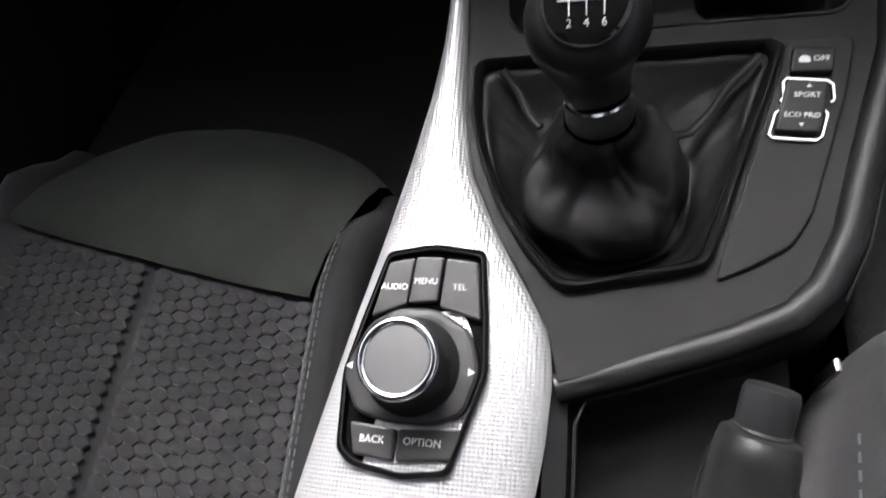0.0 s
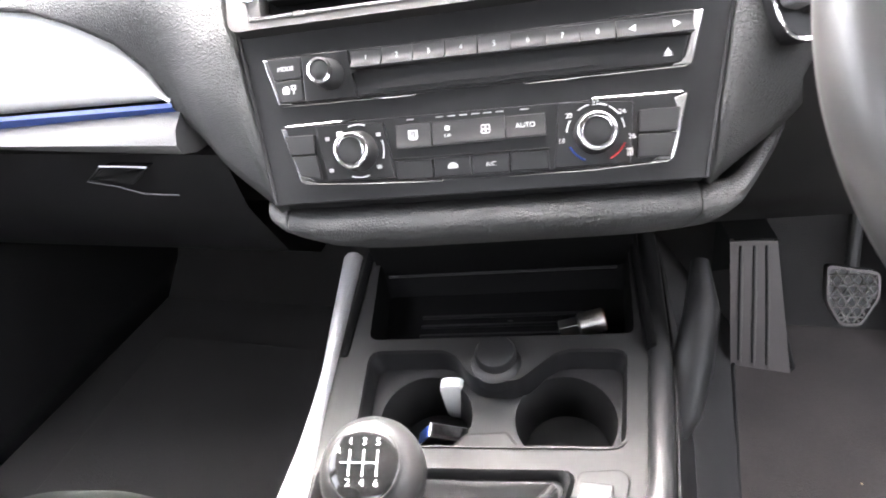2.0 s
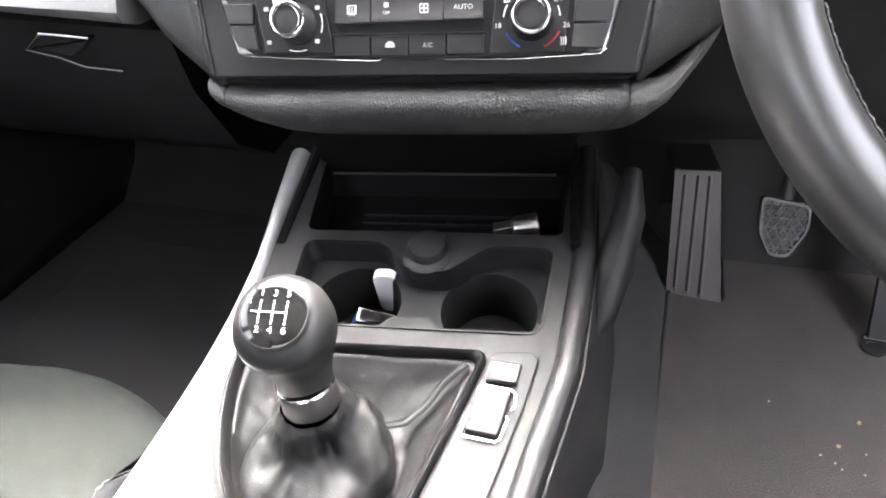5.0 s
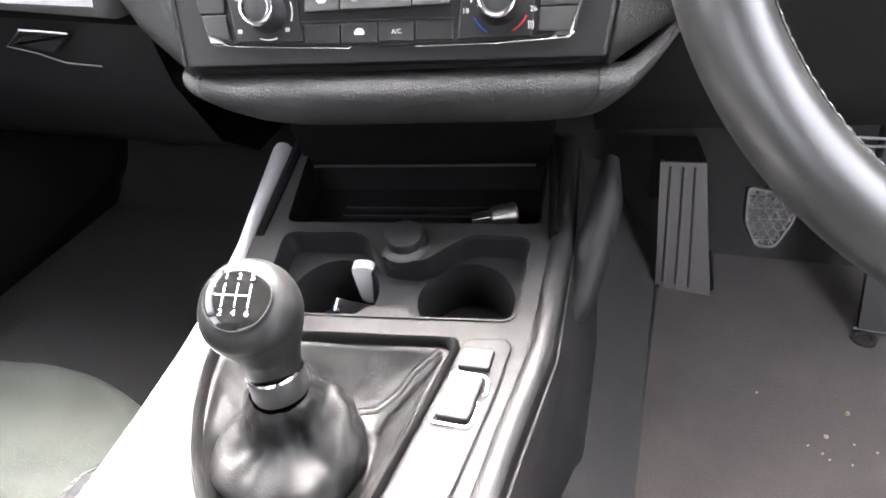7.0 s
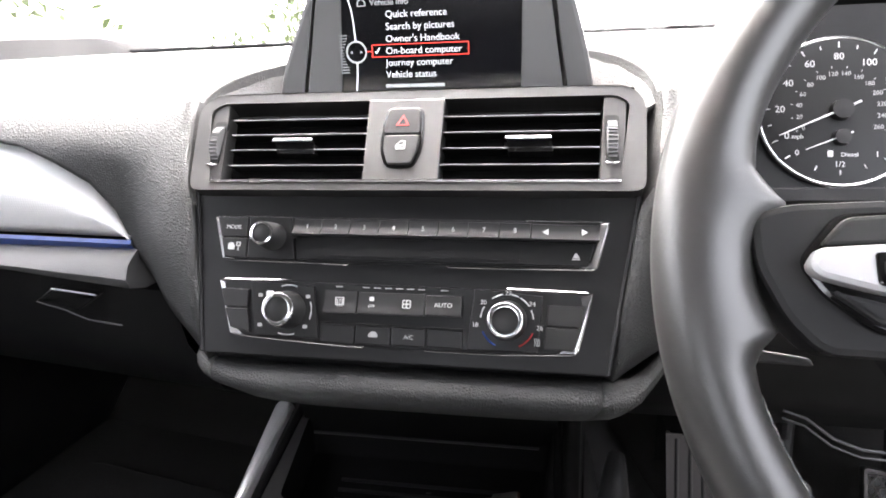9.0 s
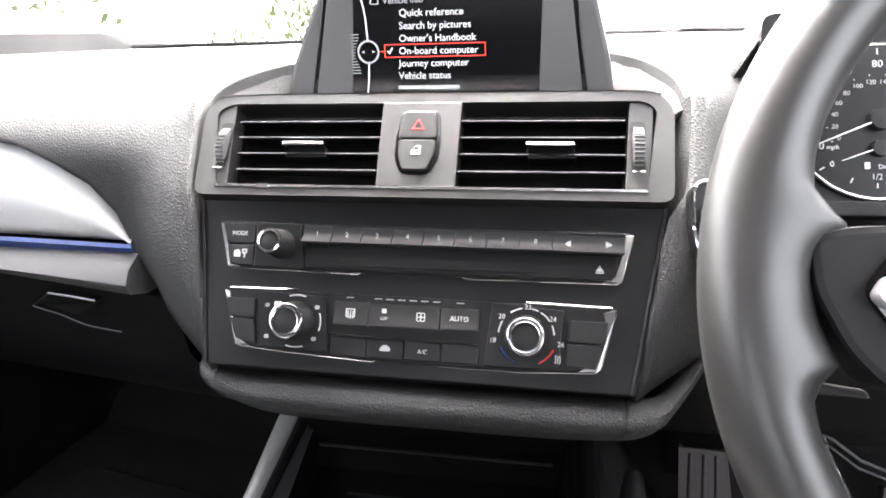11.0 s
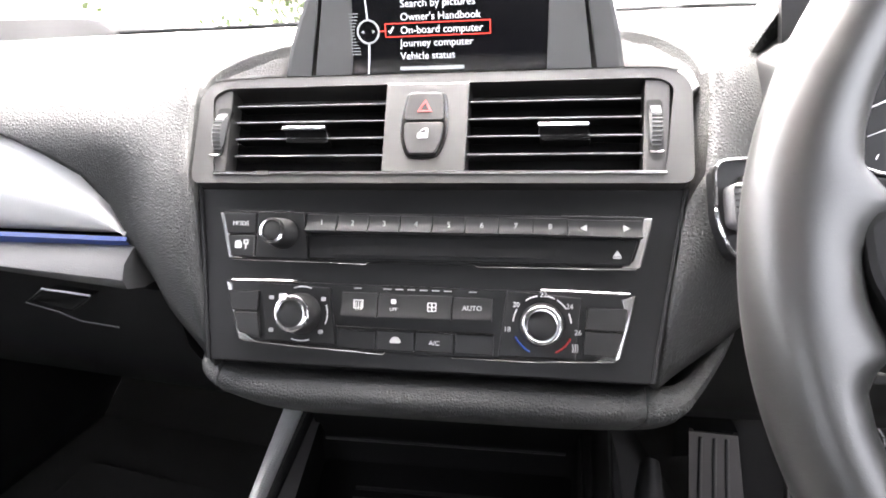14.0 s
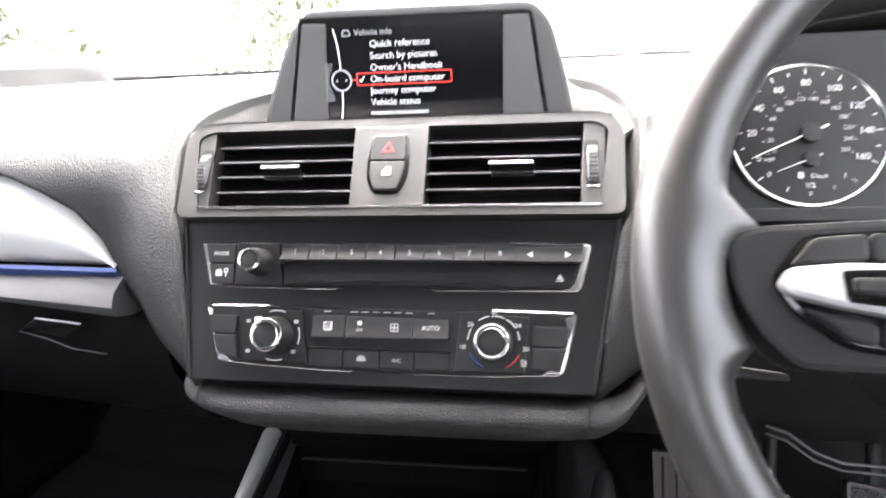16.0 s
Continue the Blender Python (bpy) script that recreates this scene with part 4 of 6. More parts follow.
part("slot_panel", prism(arc_poly([(-0.0792, 0.0290), (0.1265, 0.0285), (0.1310, 0.0440), (-0.0805, 0.0448)], 0.001), -0.0042, 0.0, 0.0006, plane="xz"), PANEL, radio)
part("disc_slot", prism(rect(-0.0640, 0.0325, 0.0812, 0.0382, 0.001), -0.0046, -0.004, plane="xz"), VOID, radio, "dark disc slot")
part("slot_lip", block(-0.0640, -0.0050, 0.0318, 0.0812, -0.0042, 0.0325), PLASTIC, radio)
part("eject_sign", prism([(0.1163, 0.0340), (0.1213, 0.0340), (0.1188, 0.0378)], -0.0046, -0.0041, plane="xz"), WHITE, radio)
part("eject_sign", block(0.1163, -0.0046, 0.0328, 0.1213, -0.0041, 0.0335), WHITE, radio)

# ---- climate controls ----
clim = tagged(empty("climate_control_panel", FAS), "black climate control panel with two chrome ringed dials", "climate control")
part("body", prism(arc_poly([(-0.1270, -0.0265), (0.0, -0.0322), (0.1190, -0.0300), (0.1300, 0.0108), (-0.1390, 0.0135)], 0.003), -0.002, 0.006, 0.0008, plane="xz"), PANEL, clim)
part("bright_edge", strip([(-0.0838, 0.0138), (-0.136, 0.0134), (-0.1392, 0.0110), (-0.1290, -0.0245), (-0.1255, -0.0268), (-0.09, -0.0292), (-0.028, -0.0320), (-0.0262, -0.0305)], 0.0016), CHROME, clim, "thin chrome outline")
part("edge_flare", prism([(-0.1393, 0.0125), (-0.1345, 0.0112), (-0.1318, -0.0040), (-0.1255, -0.0200), (-0.1150, -0.0272), (-0.1275, -0.0262)], -0.0028, 0.001, 0.0006, plane="xz"), CHROME, clim)
part("bright_edge", strip([(0.073, 0.0123), (0.127, 0.0112), (0.1302, 0.0090), (0.1210, -0.0275), (0.1175, -0.0303), (0.07, -0.0325), (0.018, -0.0322), (0.0165, -0.0305)], 0.0016), CHROME, clim, "thin chrome outline")
part("edge_flare", prism([(0.1304, 0.0108), (0.1215, 0.0078), (0.1228, 0.0030), (0.1190, -0.0120), (0.1150, -0.0245), (0.1060, -0.0305), (0.1195, -0.0295)], -0.0028, 0.001, 0.0006, plane="xz"), CHROME, clim)
key(clim, [(-0.1325, -0.0068), (-0.1145, -0.0072), (-0.1142, 0.0062), (-0.1362, 0.0066)])
key(clim, [(-0.1268, -0.0215), (-0.1115, -0.0250), (-0.1140, -0.0080), (-0.1320, -0.0076)])
key(clim, [(0.1000, -0.0118), (0.1230, -0.0120), (0.1250, 0.0020), (0.1010, 0.0022)])
key(clim, [(0.0985, -0.0270), (0.1180, -0.0278), (0.1228, -0.0128), (0.0998, -0.0126)])
part("dial_panel", prism([(-0.1065, -0.0265), (-0.0585, -0.0275), (-0.0645, 0.0098), (-0.1135, 0.0122)], -0.0045, 0.0, 0.0008, plane="xz"), PANEL, clim)
part("dial_panel", prism([(0.0470, -0.0300), (0.0945, -0.0300), (0.0975, 0.0080), (0.0515, 0.0115)], -0.0045, 0.0, 0.0008, plane="xz"), PANEL, clim, "black dial plate")
for i, (x, z) in enumerate(((-0.0830, -0.0078), (0.0738, -0.0093))):
    k = part("dial", lathe([(0.0158, 0.0), (0.0155, 0.005), (0.0138, 0.0150), (0.0132, 0.0168)], 48), BUTTON, clim, "black ribbed dial", m=pose(x, -0.0045, z, 90) @ Matrix.Diagonal((0.86, 0.86, 1, 1)), smooth=40)
    part("dial_ring", lathe([(0.0134, 0.0155), (0.0134, 0.0180), (0.0120, 0.0188), (0.0099, 0.0184), (0.0097, 0.0165)], 48, caps=False), CHROME, k, "satin chrome ring", smooth=60)
    part("dial_cap", lathe([(0.0104, 0.0165), (0.008, 0.0175), (0.001, 0.0178)], 40), BUTTON, k, smooth=60)
    for a0, a1 in (((70, 110), (-20, 20), (250, 290)) if i == 0 else ((35, 60), (100, 125), (150, 175), (5, 25), (65, 80))):
        part("dial_mark", tube([(x + 0.0178 * math.cos(math.radians(a)), -0.0046, z + 0.0178 * math.sin(math.radians(a))) for a in np.linspace(a0, a1, 8)], 0.00045, 4), WHITE, clim)
    if i == 0:
        part("dial_dot", prism(rect(x - 0.0075, z + 0.0085, x - 0.004, z + 0.0125, 0.001), -0.0245, -0.0205, plane="xz"), WHITE, clim)
part("cold_mark", tube([(0.0745 + 0.0185 * math.cos(math.radians(a)), -0.0047, -0.0093 + 0.0185 * math.sin(math.radians(a))) for a in np.linspace(205, 245, 8)], 0.0006, 4), BLUE, clim, "blue arc")
part("warm_mark", tube([(0.0745 + 0.0185 * math.cos(math.radians(a)), -0.0047, -0.0093 + 0.0185 * math.sin(math.radians(a))) for a in np.linspace(295, 335, 8)], 0.0006, 4), RED, clim, "red arc")
for t, x, z in (("18", 0.0525, -0.0130), ("20", 0.0578, 0.0025), ("22", 0.0745, 0.0092), ("24", 0.0905, 0.0022), ("26", 0.0958, -0.0135)):
    words(clim, t, x, z, 0.0056)
for k in range(3):
    part("heat_sign", tube([(0.0925 + 0.0014 * k, -0.0047, -0.0255), (0.0930 + 0.0014 * k, -0.0047, -0.0235), (0.0925 + 0.0014 * k, -0.0047, -0.0205)], 0.0003, 4), WHITE, clim)
for x0, x1, z0, z1 in ((-0.0558, -0.0318, -0.0088, 0.0075), (-0.0310, 0.0170, -0.0086, 0.0068), (0.0178, 0.0428, -0.0082, 0.0061)):
    dished_key(clim, x0, x1, z0, z1, "button", 0.0, 0.45)
words(clim, "AUTO", 0.0303, -0.0008, 0.0056, -0.0062)
words(clim, "OFF", -0.0205, -0.0030, 0.0036, -0.0063)
part("fan_sign", prism(rect(-0.0222, 0.0005, -0.0190, 0.0035, 0.0008), -0.0063, -0.0058, plane="xz"), WHITE, clim)
for a in range(4):
    q = math.radians(45 + 90 * a)
    part("fan_sign", ring_frame(arc_poly([(0.0045 + 0.0019 * math.cos(q) + 0.0016 * c, -0.0008 + 0.0019 * math.sin(q) + 0.0016 * s) for c, s in ((-1, -1), (1, -1), (1, 1), (-1, 1))], 0.001, 2), arc_poly([(0.0045 + 0.0019 * math.cos(q) + 0.0010 * c, -0.0008 + 0.0019 * math.sin(q) + 0.0010 * s) for c, s in ((-1, -1), (1, -1), (1, 1), (-1, 1))], 0.0006, 2), -0.0063, -0.0058), WHITE, clim)
part("demist_sign", ring_frame(rect(-0.0472, -0.0030, -0.0408, 0.0026), rect(-0.0465, -0.0023, -0.0415, 0.0019), -0.0063, -0.0058), WHITE, clim)
for k in range(3):
    part("demist_sign", block(-0.0458 + 0.0017 * k, -0.0063, -0.0042, -0.0453 + 0.0017 * k, -0.0058, 0.0012), WHITE, clim)
part("divider_line", tube([(-0.0600, -0.0045, -0.0150), (0.0450, -0.0045, -0.0165)], 0.0004, 4), GREYPLASTIC, clim)
for x0, x1 in ((-0.0575, -0.0325), (-0.0315, -0.0065), (-0.0055, 0.0185), (0.0195, 0.0440)):
    key(clim, [(x0, -0.0295), (x1, -0.0300), (x1, -0.0172), (x0, -0.0165)], 0.0008, "button", -0.0042, PANEL)
words(clim, "A/C", 0.0065, -0.0236, 0.0052, -0.0045)
part("car_sign", prism(arc_poly([(-0.0225, -0.0245), (-0.0155, -0.0245), (-0.0155, -0.0225), (-0.0175, -0.0205), (-0.0205, -0.0205), (-0.0225, -0.0228)], 0.0008, 2), -0.0046, -0.0041, plane="xz"), DIMPRINT, clim)
for k, x in enumerate((-0.046, -0.026, -0.018, -0.010, -0.002, 0.006, 0.014, 0.030)):
    part("indicator", block(x - 0.0025, -0.0026, 0.0098 - 0.02 * (x + 0.05) * 0.3, x + 0.0025, -0.0019, 0.0105 - 0.02 * (x + 0.05) * 0.3), DIMPRINT, clim)
for q in (30, 150, 215, 325):
    part("air_sign", prism(rect(-0.0865 + 0.021 * math.cos(math.radians(q)) - 0.0016, -0.0078 + 0.020 * math.sin(math.radians(q)) - 0.0013, -0.0865 + 0.021 * math.cos(math.radians(q)) + 0.0016, -0.0078 + 0.020 * math.sin(math.radians(q)) + 0.0013, 0.0008), -0.0048, -0.0043, plane="xz"), DIMPRINT, clim)

# ---- display ----
disp = tagged(empty("dashboard_display", pose(0, 0.17, 0)), "freestanding dashboard display showing a white text menu", "display screen")
HO = [(-0.152, 0.775), (0.138, 0.775), (0.130, 0.820), (0.116, 0.868), (0.100, 0.884), (-0.098, 0.886), (-0.113, 0.870), (-0.140, 0.815)]
part("housing", prism(arc_poly(HO, 0.012), -0.006, 0.035, 0.004, plane="xz"), HOUSING, disp, "dark grey curved housing")
part("bezel_gap", prism(arc_poly([(-0.1265, 0.775), (0.1165, 0.775), (0.1005, 0.8765), (-0.1045, 0.8795)], 0.006), -0.0072, 0.0, 0.001, plane="xz"), GLOSS, disp, "gloss black inner frame")
part("side_bezel", prism(arc_poly([(-0.1215, 0.776), (-0.087, 0.776), (-0.0795, 0.8735), (-0.1010, 0.8745)], 0.002), -0.009, 0.0, 0.001, plane="xz"), HOUSING, disp, "grey side panel")
part("side_bezel", prism(arc_poly([(0.0745, 0.776), (0.1120, 0.776), (0.0970, 0.8725), (0.0755, 0.8730)], 0.002), -0.009, 0.0, 0.001, plane="xz"), HOUSING, disp, "grey side panel")
scr = part("screen", prism([(-0.0865, 0.776), (0.0735, 0.776), (0.0745, 0.8725), (-0.079, 0.8730)], -0.0085, 0.0, plane="xz"), SCREENGLASS, disp, "dark glass screen")
YS = -0.0088
for i, t in enumerate(("Quick reference", "Search by pictures", "Owner's Handbook", "On-board computer", "Journey computer", "Vehicle status")):
    letters("menu_line", t, 0.0081, LIT, disp, pose(-0.0412 - 0.0005 * i, YS, 0.8550 - 0.00993 * i) @ FACE, align="LEFT")
letters("menu_title", "Vehicle info", 0.0072, LITGREY, disp, pose(-0.0545, YS, 0.8648) @ FACE, align="LEFT")
for x0, x1 in ((-0.0445, -0.0225), (-0.0218, 0.0085)):
    part("menu_bar", block(x0, YS - 0.0002, 0.7945, x1, YS + 0.0003, 0.7972), LITGREY, disp)
part("title_sign", ring_frame(arc_poly([(-0.0655, 0.8622), (-0.0580, 0.8622), (-0.0580, 0.8655), (-0.0600, 0.8680), (-0.0635, 0.8680), (-0.0655, 0.8655)], 0.0008, 2), arc_poly([(-0.0646, 0.8630), (-0.0589, 0.8630), (-0.0589, 0.8653), (-0.0604, 0.8672), (-0.0631, 0.8672), (-0.0646, 0.8653)], 0.0006, 2), YS - 0.0002, YS + 0.0003), LITGREY, disp)
part("menu_highlight", ring_frame(rect(-0.0552, 0.8203, 0.0305, 0.8310), rect(-0.0545, 0.8210, 0.0298, 0.8303), YS - 0.0002, YS + 0.0003), LITRED, disp, "red selection box")
part("menu_link", block(-0.0605, YS - 0.0002, 0.8250, -0.0552, YS + 0.0003, 0.8257), LITRED, disp)
part("menu_tick", tube([(-0.0525, YS, 0.8255), (-0.0510, YS, 0.8235), (-0.0482, YS, 0.8282)], 0.0006, 4), LIT, disp)
part("menu_ring", tube([(-0.0693 + 0.0088 * math.cos(q), YS, 0.8252 + 0.0088 * math.sin(q)) for q in np.linspace(0, 6.2832, 33)[:-1]], 0.0008, 6, closed=True), LITGREY, disp, "grey ring")
for sx in (-1, 1):
    part("menu_arrow", prism([(-0.0693 + sx * 0.0058, 0.8252), (-0.0693 + sx * 0.0036, 0.8240), (-0.0693 + sx * 0.0036, 0.8264)][::sx], YS - 0.0002, YS + 0.0003, plane="xz"), LITGREY, disp)
part("menu_arc", tube([(-0.0735, YS, 0.8690), (-0.0712, YS, 0.860), (-0.0700, YS, 0.850), (-0.0693, YS, 0.8345)], 0.0006, 4), LIT, disp)
part("menu_arc", tube([(-0.0693, YS, 0.8160), (-0.0700, YS, 0.805), (-0.0715, YS, 0.794), (-0.0730, YS, 0.784)], 0.0006, 4), LIT, disp)
for k in range(14):
    z = 0.8390 - 0.0024 * k
    part("menu_scale", block(-0.0845, YS - 0.0002, z, -0.0790 + 0.002 * math.cos(k * 0.5), YS + 0.0003, z + 0.0006), LITGREY, disp)

# ---- instruments ----
GAU = pose(0.2900, 0.0708, 0.7795, -25)
inst = tagged(empty("instrument_cluster", GAU), "black instrument cluster with white-ringed speedometer under a hood", "instrument cluster")
part("face_plate", prism(arc_poly([(-0.068, -0.060), (0.24, -0.060), (0.24, 0.075), (-0.068, 0.075)], 0.01), 0.006, 0.012, plane="xz"), PANEL, inst)
part("face_plate", prism(arc_poly([(-0.062, -0.064), (0.22, -0.064), (0.22, -0.053), (-0.062, -0.055)], 0.002), -0.012, 0.004, 0.001, plane="xz"), PLASTIC, inst, "black ledge")
dial = part("speedometer", lathe([(0.0515, 0.0), (0.0515, 0.003), (0.049, 0.0035), (0.001, 0.0035)], 64), PANEL, inst, "black speedometer face", m=pose(0, 0.006, 0, 90), smooth=30)
part("dial_rim", tube([(0.0508 * math.cos(q), 0.003, 0.0508 * math.sin(q)) for q in np.linspace(0, 6.2832, 73)[:-1]], 0.0012, 6, closed=True), CHROME, inst, "bright thin rim")


def ang(r, a, y=0.0022):
    return (r * math.cos(math.radians(a)), y, r * math.sin(math.radians(a)))


for k in range(17):
    a = 207 - 234 * k / 16
    part("tick", tube([ang(0.0435, a), ang(0.0475 if k % 2 == 0 else 0.0458, a)], 0.00045, 4), WHITE, dial, m=pose(0, 0.006, 0, 90).inverted())
    if k % 2 == 0:
        x, y, z = ang(0.0372, a)
        letters("numeral", str(10 * k), 0.0066, WHITE, inst, pose(x, y, z) @ FACE)
for k in range(14):
    a = 207 - 234 * k / 13
    x, y, z = ang(0.0255, a)
    letters("numeral", str(20 * k), 0.0042, DIMPRINT, inst, pose(x, y, z) @ FACE)
    part("tick", tube([ang(0.0295, a), ang(0.0308, a)], 0.0003, 4), DIMPRINT, inst)
letters("unit", "mph", 0.0042, WHITE, inst, pose(-0.0265, 0.0022, -0.0175) @ FACE)
part("needle", tube([ang(0.0425, 204, -0.001), ang(0.012, 24, -0.002)], [0.0004, 0.0009], 6), WHITE, inst, "white needle")
part("needle_hub", lathe([(0.007, 0), (0.0065, 0.006), (0.001, 0.0065)], 24), BUTTON, inst, m=pose(0, 0.003, 0, 90), smooth=40)
part("needle", tube([(-0.0225, -0.001, -0.0270), (0.0, -0.001, -0.0180), (0.006, -0.001, -0.0155)], [0.0003, 0.0006, 0.0007], 6), WHITE, inst, "white fuel needle")
part("needle_hub", lathe([(0.0055, 0), (0.005, 0.005), (0.001, 0.0055)], 24), BUTTON, inst, m=pose(0, 0.003, -0.0185, 90), smooth=40)
for t, x, z, sz in (("0", -0.0270, -0.0285, 0.0052), ("1", 0.0215, -0.0300, 0.0052), ("1/2", -0.001, -0.0365, 0.0052), ("Diesel", 0.005, -0.0300, 0.0042)):
    letters("numeral", t, sz, WHITE, inst, pose(x, 0.0022, z) @ FACE)
part("pump_sign", prism(rect(-0.0085, -0.0315, -0.0052, -0.0272, 0.0006), 0.0015, 0.0022, plane="xz"), WHITE, inst)
for x0, z0, x1, z1 in ((-0.0345, -0.0325, -0.0315, -0.0305), (-0.0165, -0.0405, -0.0150, -0.0375), (-0.001, -0.0435, -0.001, -0.0405), (0.0150, -0.0395, 0.0135, -0.0370), (0.0285, -0.0345, 0.0255, -0.0325)):
    part("tick", tube([(x0, 0.002, z0), (x1, 0.002, z1)], 0.00045, 4), WHITE, inst)
hood_path = [(0.204, 0.785), (0.209, 0.805), (0.222, 0.828), (0.247, 0.853), (0.29, 0.874), (0.36, 0.882), (0.45, 0.876), (0.52, 0.845), (0.55, 0.80)]
rows = []
for x, z in hood_path:
    q = (0.37 - x) / 0.17
    rows.append([(x + 0.010 * q, 0.115, z - 0.022), (x, 0.105, z), (x - 0.004 * q, 0.112, z + 0.004), (x - 0.003 * q, 0.15, z + 0.002), (x, 0.25, z - 0.03), (x, 0.34, 0.81)])
thick(part("hood", loft(rows), DASH, inst, "black grained hood", m=GAU.inverted(), smooth=60), 0.006)
rows = [[(x + 0.010, 0.112, z - 0.020), (x + 0.022 * (0.37 - x) / 0.17, 0.16, min(z - 0.03, 0.84))] for x, z in hood_path]
# lining colour includes the shade under the hood
thick(part("hood_lining", loft(rows), VOID, inst, m=GAU.inverted(), smooth=60), 0.003)
part("hood_cheek", prism(arc_poly([(0.210, 0.70), (0.232, 0.70), (0.236, 0.82), (0.210, 0.80)], 0.004), 0.045, 0.14, 0.003, plane="xz"), PANEL, inst, m=GAU.inverted())

# ---- start switch ----
start = tagged(empty("start_switch", pose(0.188, 0.022, 0.7185, -27, 0, 12)), "black engine start switch in an oval chrome ring", "switch")
oval = arc_poly([(-0.015, 0.030), (-0.017, -0.006), (-0.008, -0.030), (0.020, -0.030), (0.020, 0.030)], 0.010, 5)
part("recess", prism(oval, -0.006, 0.01, 0.001, plane="xz"), PLASTIC, start)
part("ring", tube([(x, -0.007, z) for x, z in oval], 0.0013, 6, closed=True), CHROME, start, "chrome oval ring")
part("rocker", prism(arc_poly([(-0.011, 0.014), (-0.012, -0.010), (0.0, -0.014), (0.003, 0.016)], 0.004), -0.018, -0.004, 0.003, plane="xz"), HOUSING, start, "grey ribbed rocker")
for k in range(6):
    part("rocker_rib", block(-0.0105, -0.0187, -0.008 + 0.0038 * k, 0.001, -0.0175, -0.0068 + 0.0038 * k, 0.0003), BUTTON, start)
part("rocker_side", prism(arc_poly([(-0.002, 0.020), (0.0, -0.016), (0.018, -0.016), (0.018, 0.022)], 0.004), -0.013, -0.004, 0.003, plane="xz"), GREYPLASTIC, start)

# ---- gear lever ----
lever = tagged(empty("gear_lever", CON), "black gear lever with chrome ring and leather gaiter", "gear lever")
cx, cy = -0.048, -0.062


def resample(poly, n):
    pts = [Vector(p) for p in poly]
    d = [0.0]
    for i in range(len(pts)):
        d.append(d[-1] + (pts[(i + 1) % len(pts)] - pts[i]).length)
    out = []
    for k in range(n):
        s = d[-1] * k / n
        i = max(j for j in range(len(pts)) if d[j] <= s)
        f = (s - d[i]) / max(1e-9, d[i + 1] - d[i])
        out.append(tuple(pts[i].lerp(pts[(i + 1) % len(pts)], f)))
    return out


N = 120
ring_out = resample(BOOT, N)
frame_in = [(cx + (x - cx) * 0.925, cy + (y - cy) * 0.925) for x, y in ring_out]
part("gaiter_frame", loft([[(x, y, -0.002) for x, y in ring_out], [(x, y, 0.0035) for x, y in ring_out], [(cx + (x - cx) * 0.975, cy + (y - cy) * 0.975, 0.0065) for x, y in ring_out], [(cx + (x - cx) * 0.945, cy + (y - cy) * 0.945, 0.0045) for x, y in ring_out], [(x, y, -0.004) for x, y in frame_in]], closed=True), GAITER, lever, "smooth black gaiter frame", smooth=50)
# leather: slack skirt, deep folds, drawn in at the collar
LX, LY = -0.0533, -0.0620  # where the lever leaves the leather
BX, BY = -0.049, -0.087  # middle of the slack fold
rows = []
skirt_z = [(0.0, -0.002), (0.06, -0.001), (0.2, -0.005), (0.4, -0.010), (0.6, -0.014), (0.8, -0.017), (0.95, -0.018)]
fold = [(0.0445, -0.016), (0.0468, -0.010), (0.0475, -0.003), (0.0460, 0.004), (0.0425, 0.009), (0.0375, 0.012), (0.0335, 0.0150), (0.0300, 0.0185), (0.0265, 0.0225), (0.0235, 0.0265), (0.0208, 0.0310), (0.0184, 0.0345)]
for f, z in skirt_z:
    row = []
    for x, y in frame_in:
        a = math.atan2(y - BY, x - BX)
        qx, qy = BX + 0.046 * math.cos(a), BY + 0.046 * math.sin(a)
        n1 = noise.noise(Vector((x * 22, y * 22, f * 2.5))) * 0.005 + noise.noise(Vector((x * 70, y * 70, 3.0))) * 0.0015
        row.append((x + (qx - x) * f, y + (qy - y) * f, z + n1 * math.sin(math.pi * min(1, f + 0.05))))
    rows.append(row)
for k, (r, z) in enumerate(fold):
    up = k / (len(fold) - 1)
    mx, my = BX + (LX - BX) * smoothstep(up * 1.1), BY + (LY - BY) * smoothstep(up * 1.1)
    soft = 0.25 + 0.75 * math.sin(math.pi * min(1.0, up * 0.8 + 0.12))
    row = []
    for x, y in frame_in:
        a = math.atan2(y - BY, x - BX)
        crease = 1 - abs(noise.noise(Vector((math.cos(a) * 1.6, math.sin(a) * 1.6, up * 3.2 + 4)))) * 2
        w = 0.0050 * noise.noise(Vector((math.cos(a) * 0.9, math.sin(a) * 0.9, up * 3.0))) - 0.0012 * max(0, crease) ** 3 + 0.0024 * noise.noise(Vector((math.cos(a) * 3, math.sin(a) * 3, up * 9)))
        front = max(0.0, -math.sin(a))
        w += 0.0052 * front * math.sin(up * 9.0 - 0.9) - 0.0045 * math.exp(-((a + 0.35 + up * 0.9) / 0.28) ** 2) + 0.0035 * math.exp(-((a + 0.95 + up * 0.6) / 0.3) ** 2) - 0.004 * math.exp(-((a + 2.3 - up * 0.8) / 0.3) ** 2)
        rr = r + w * soft
        row.append((mx + rr * math.cos(a), my + rr * math.sin(a), z + w * 0.8 * soft))
    rows.append(row)
bm = loft(rows, closed=True)
bmesh.ops.subdivide_edges(bm, edges=bm.edges[:], cuts=1, use_grid_fill=True, smooth=0.6)
part("gaiter", bm, GAITER, lever, "creased black leather gaiter", smooth=80)


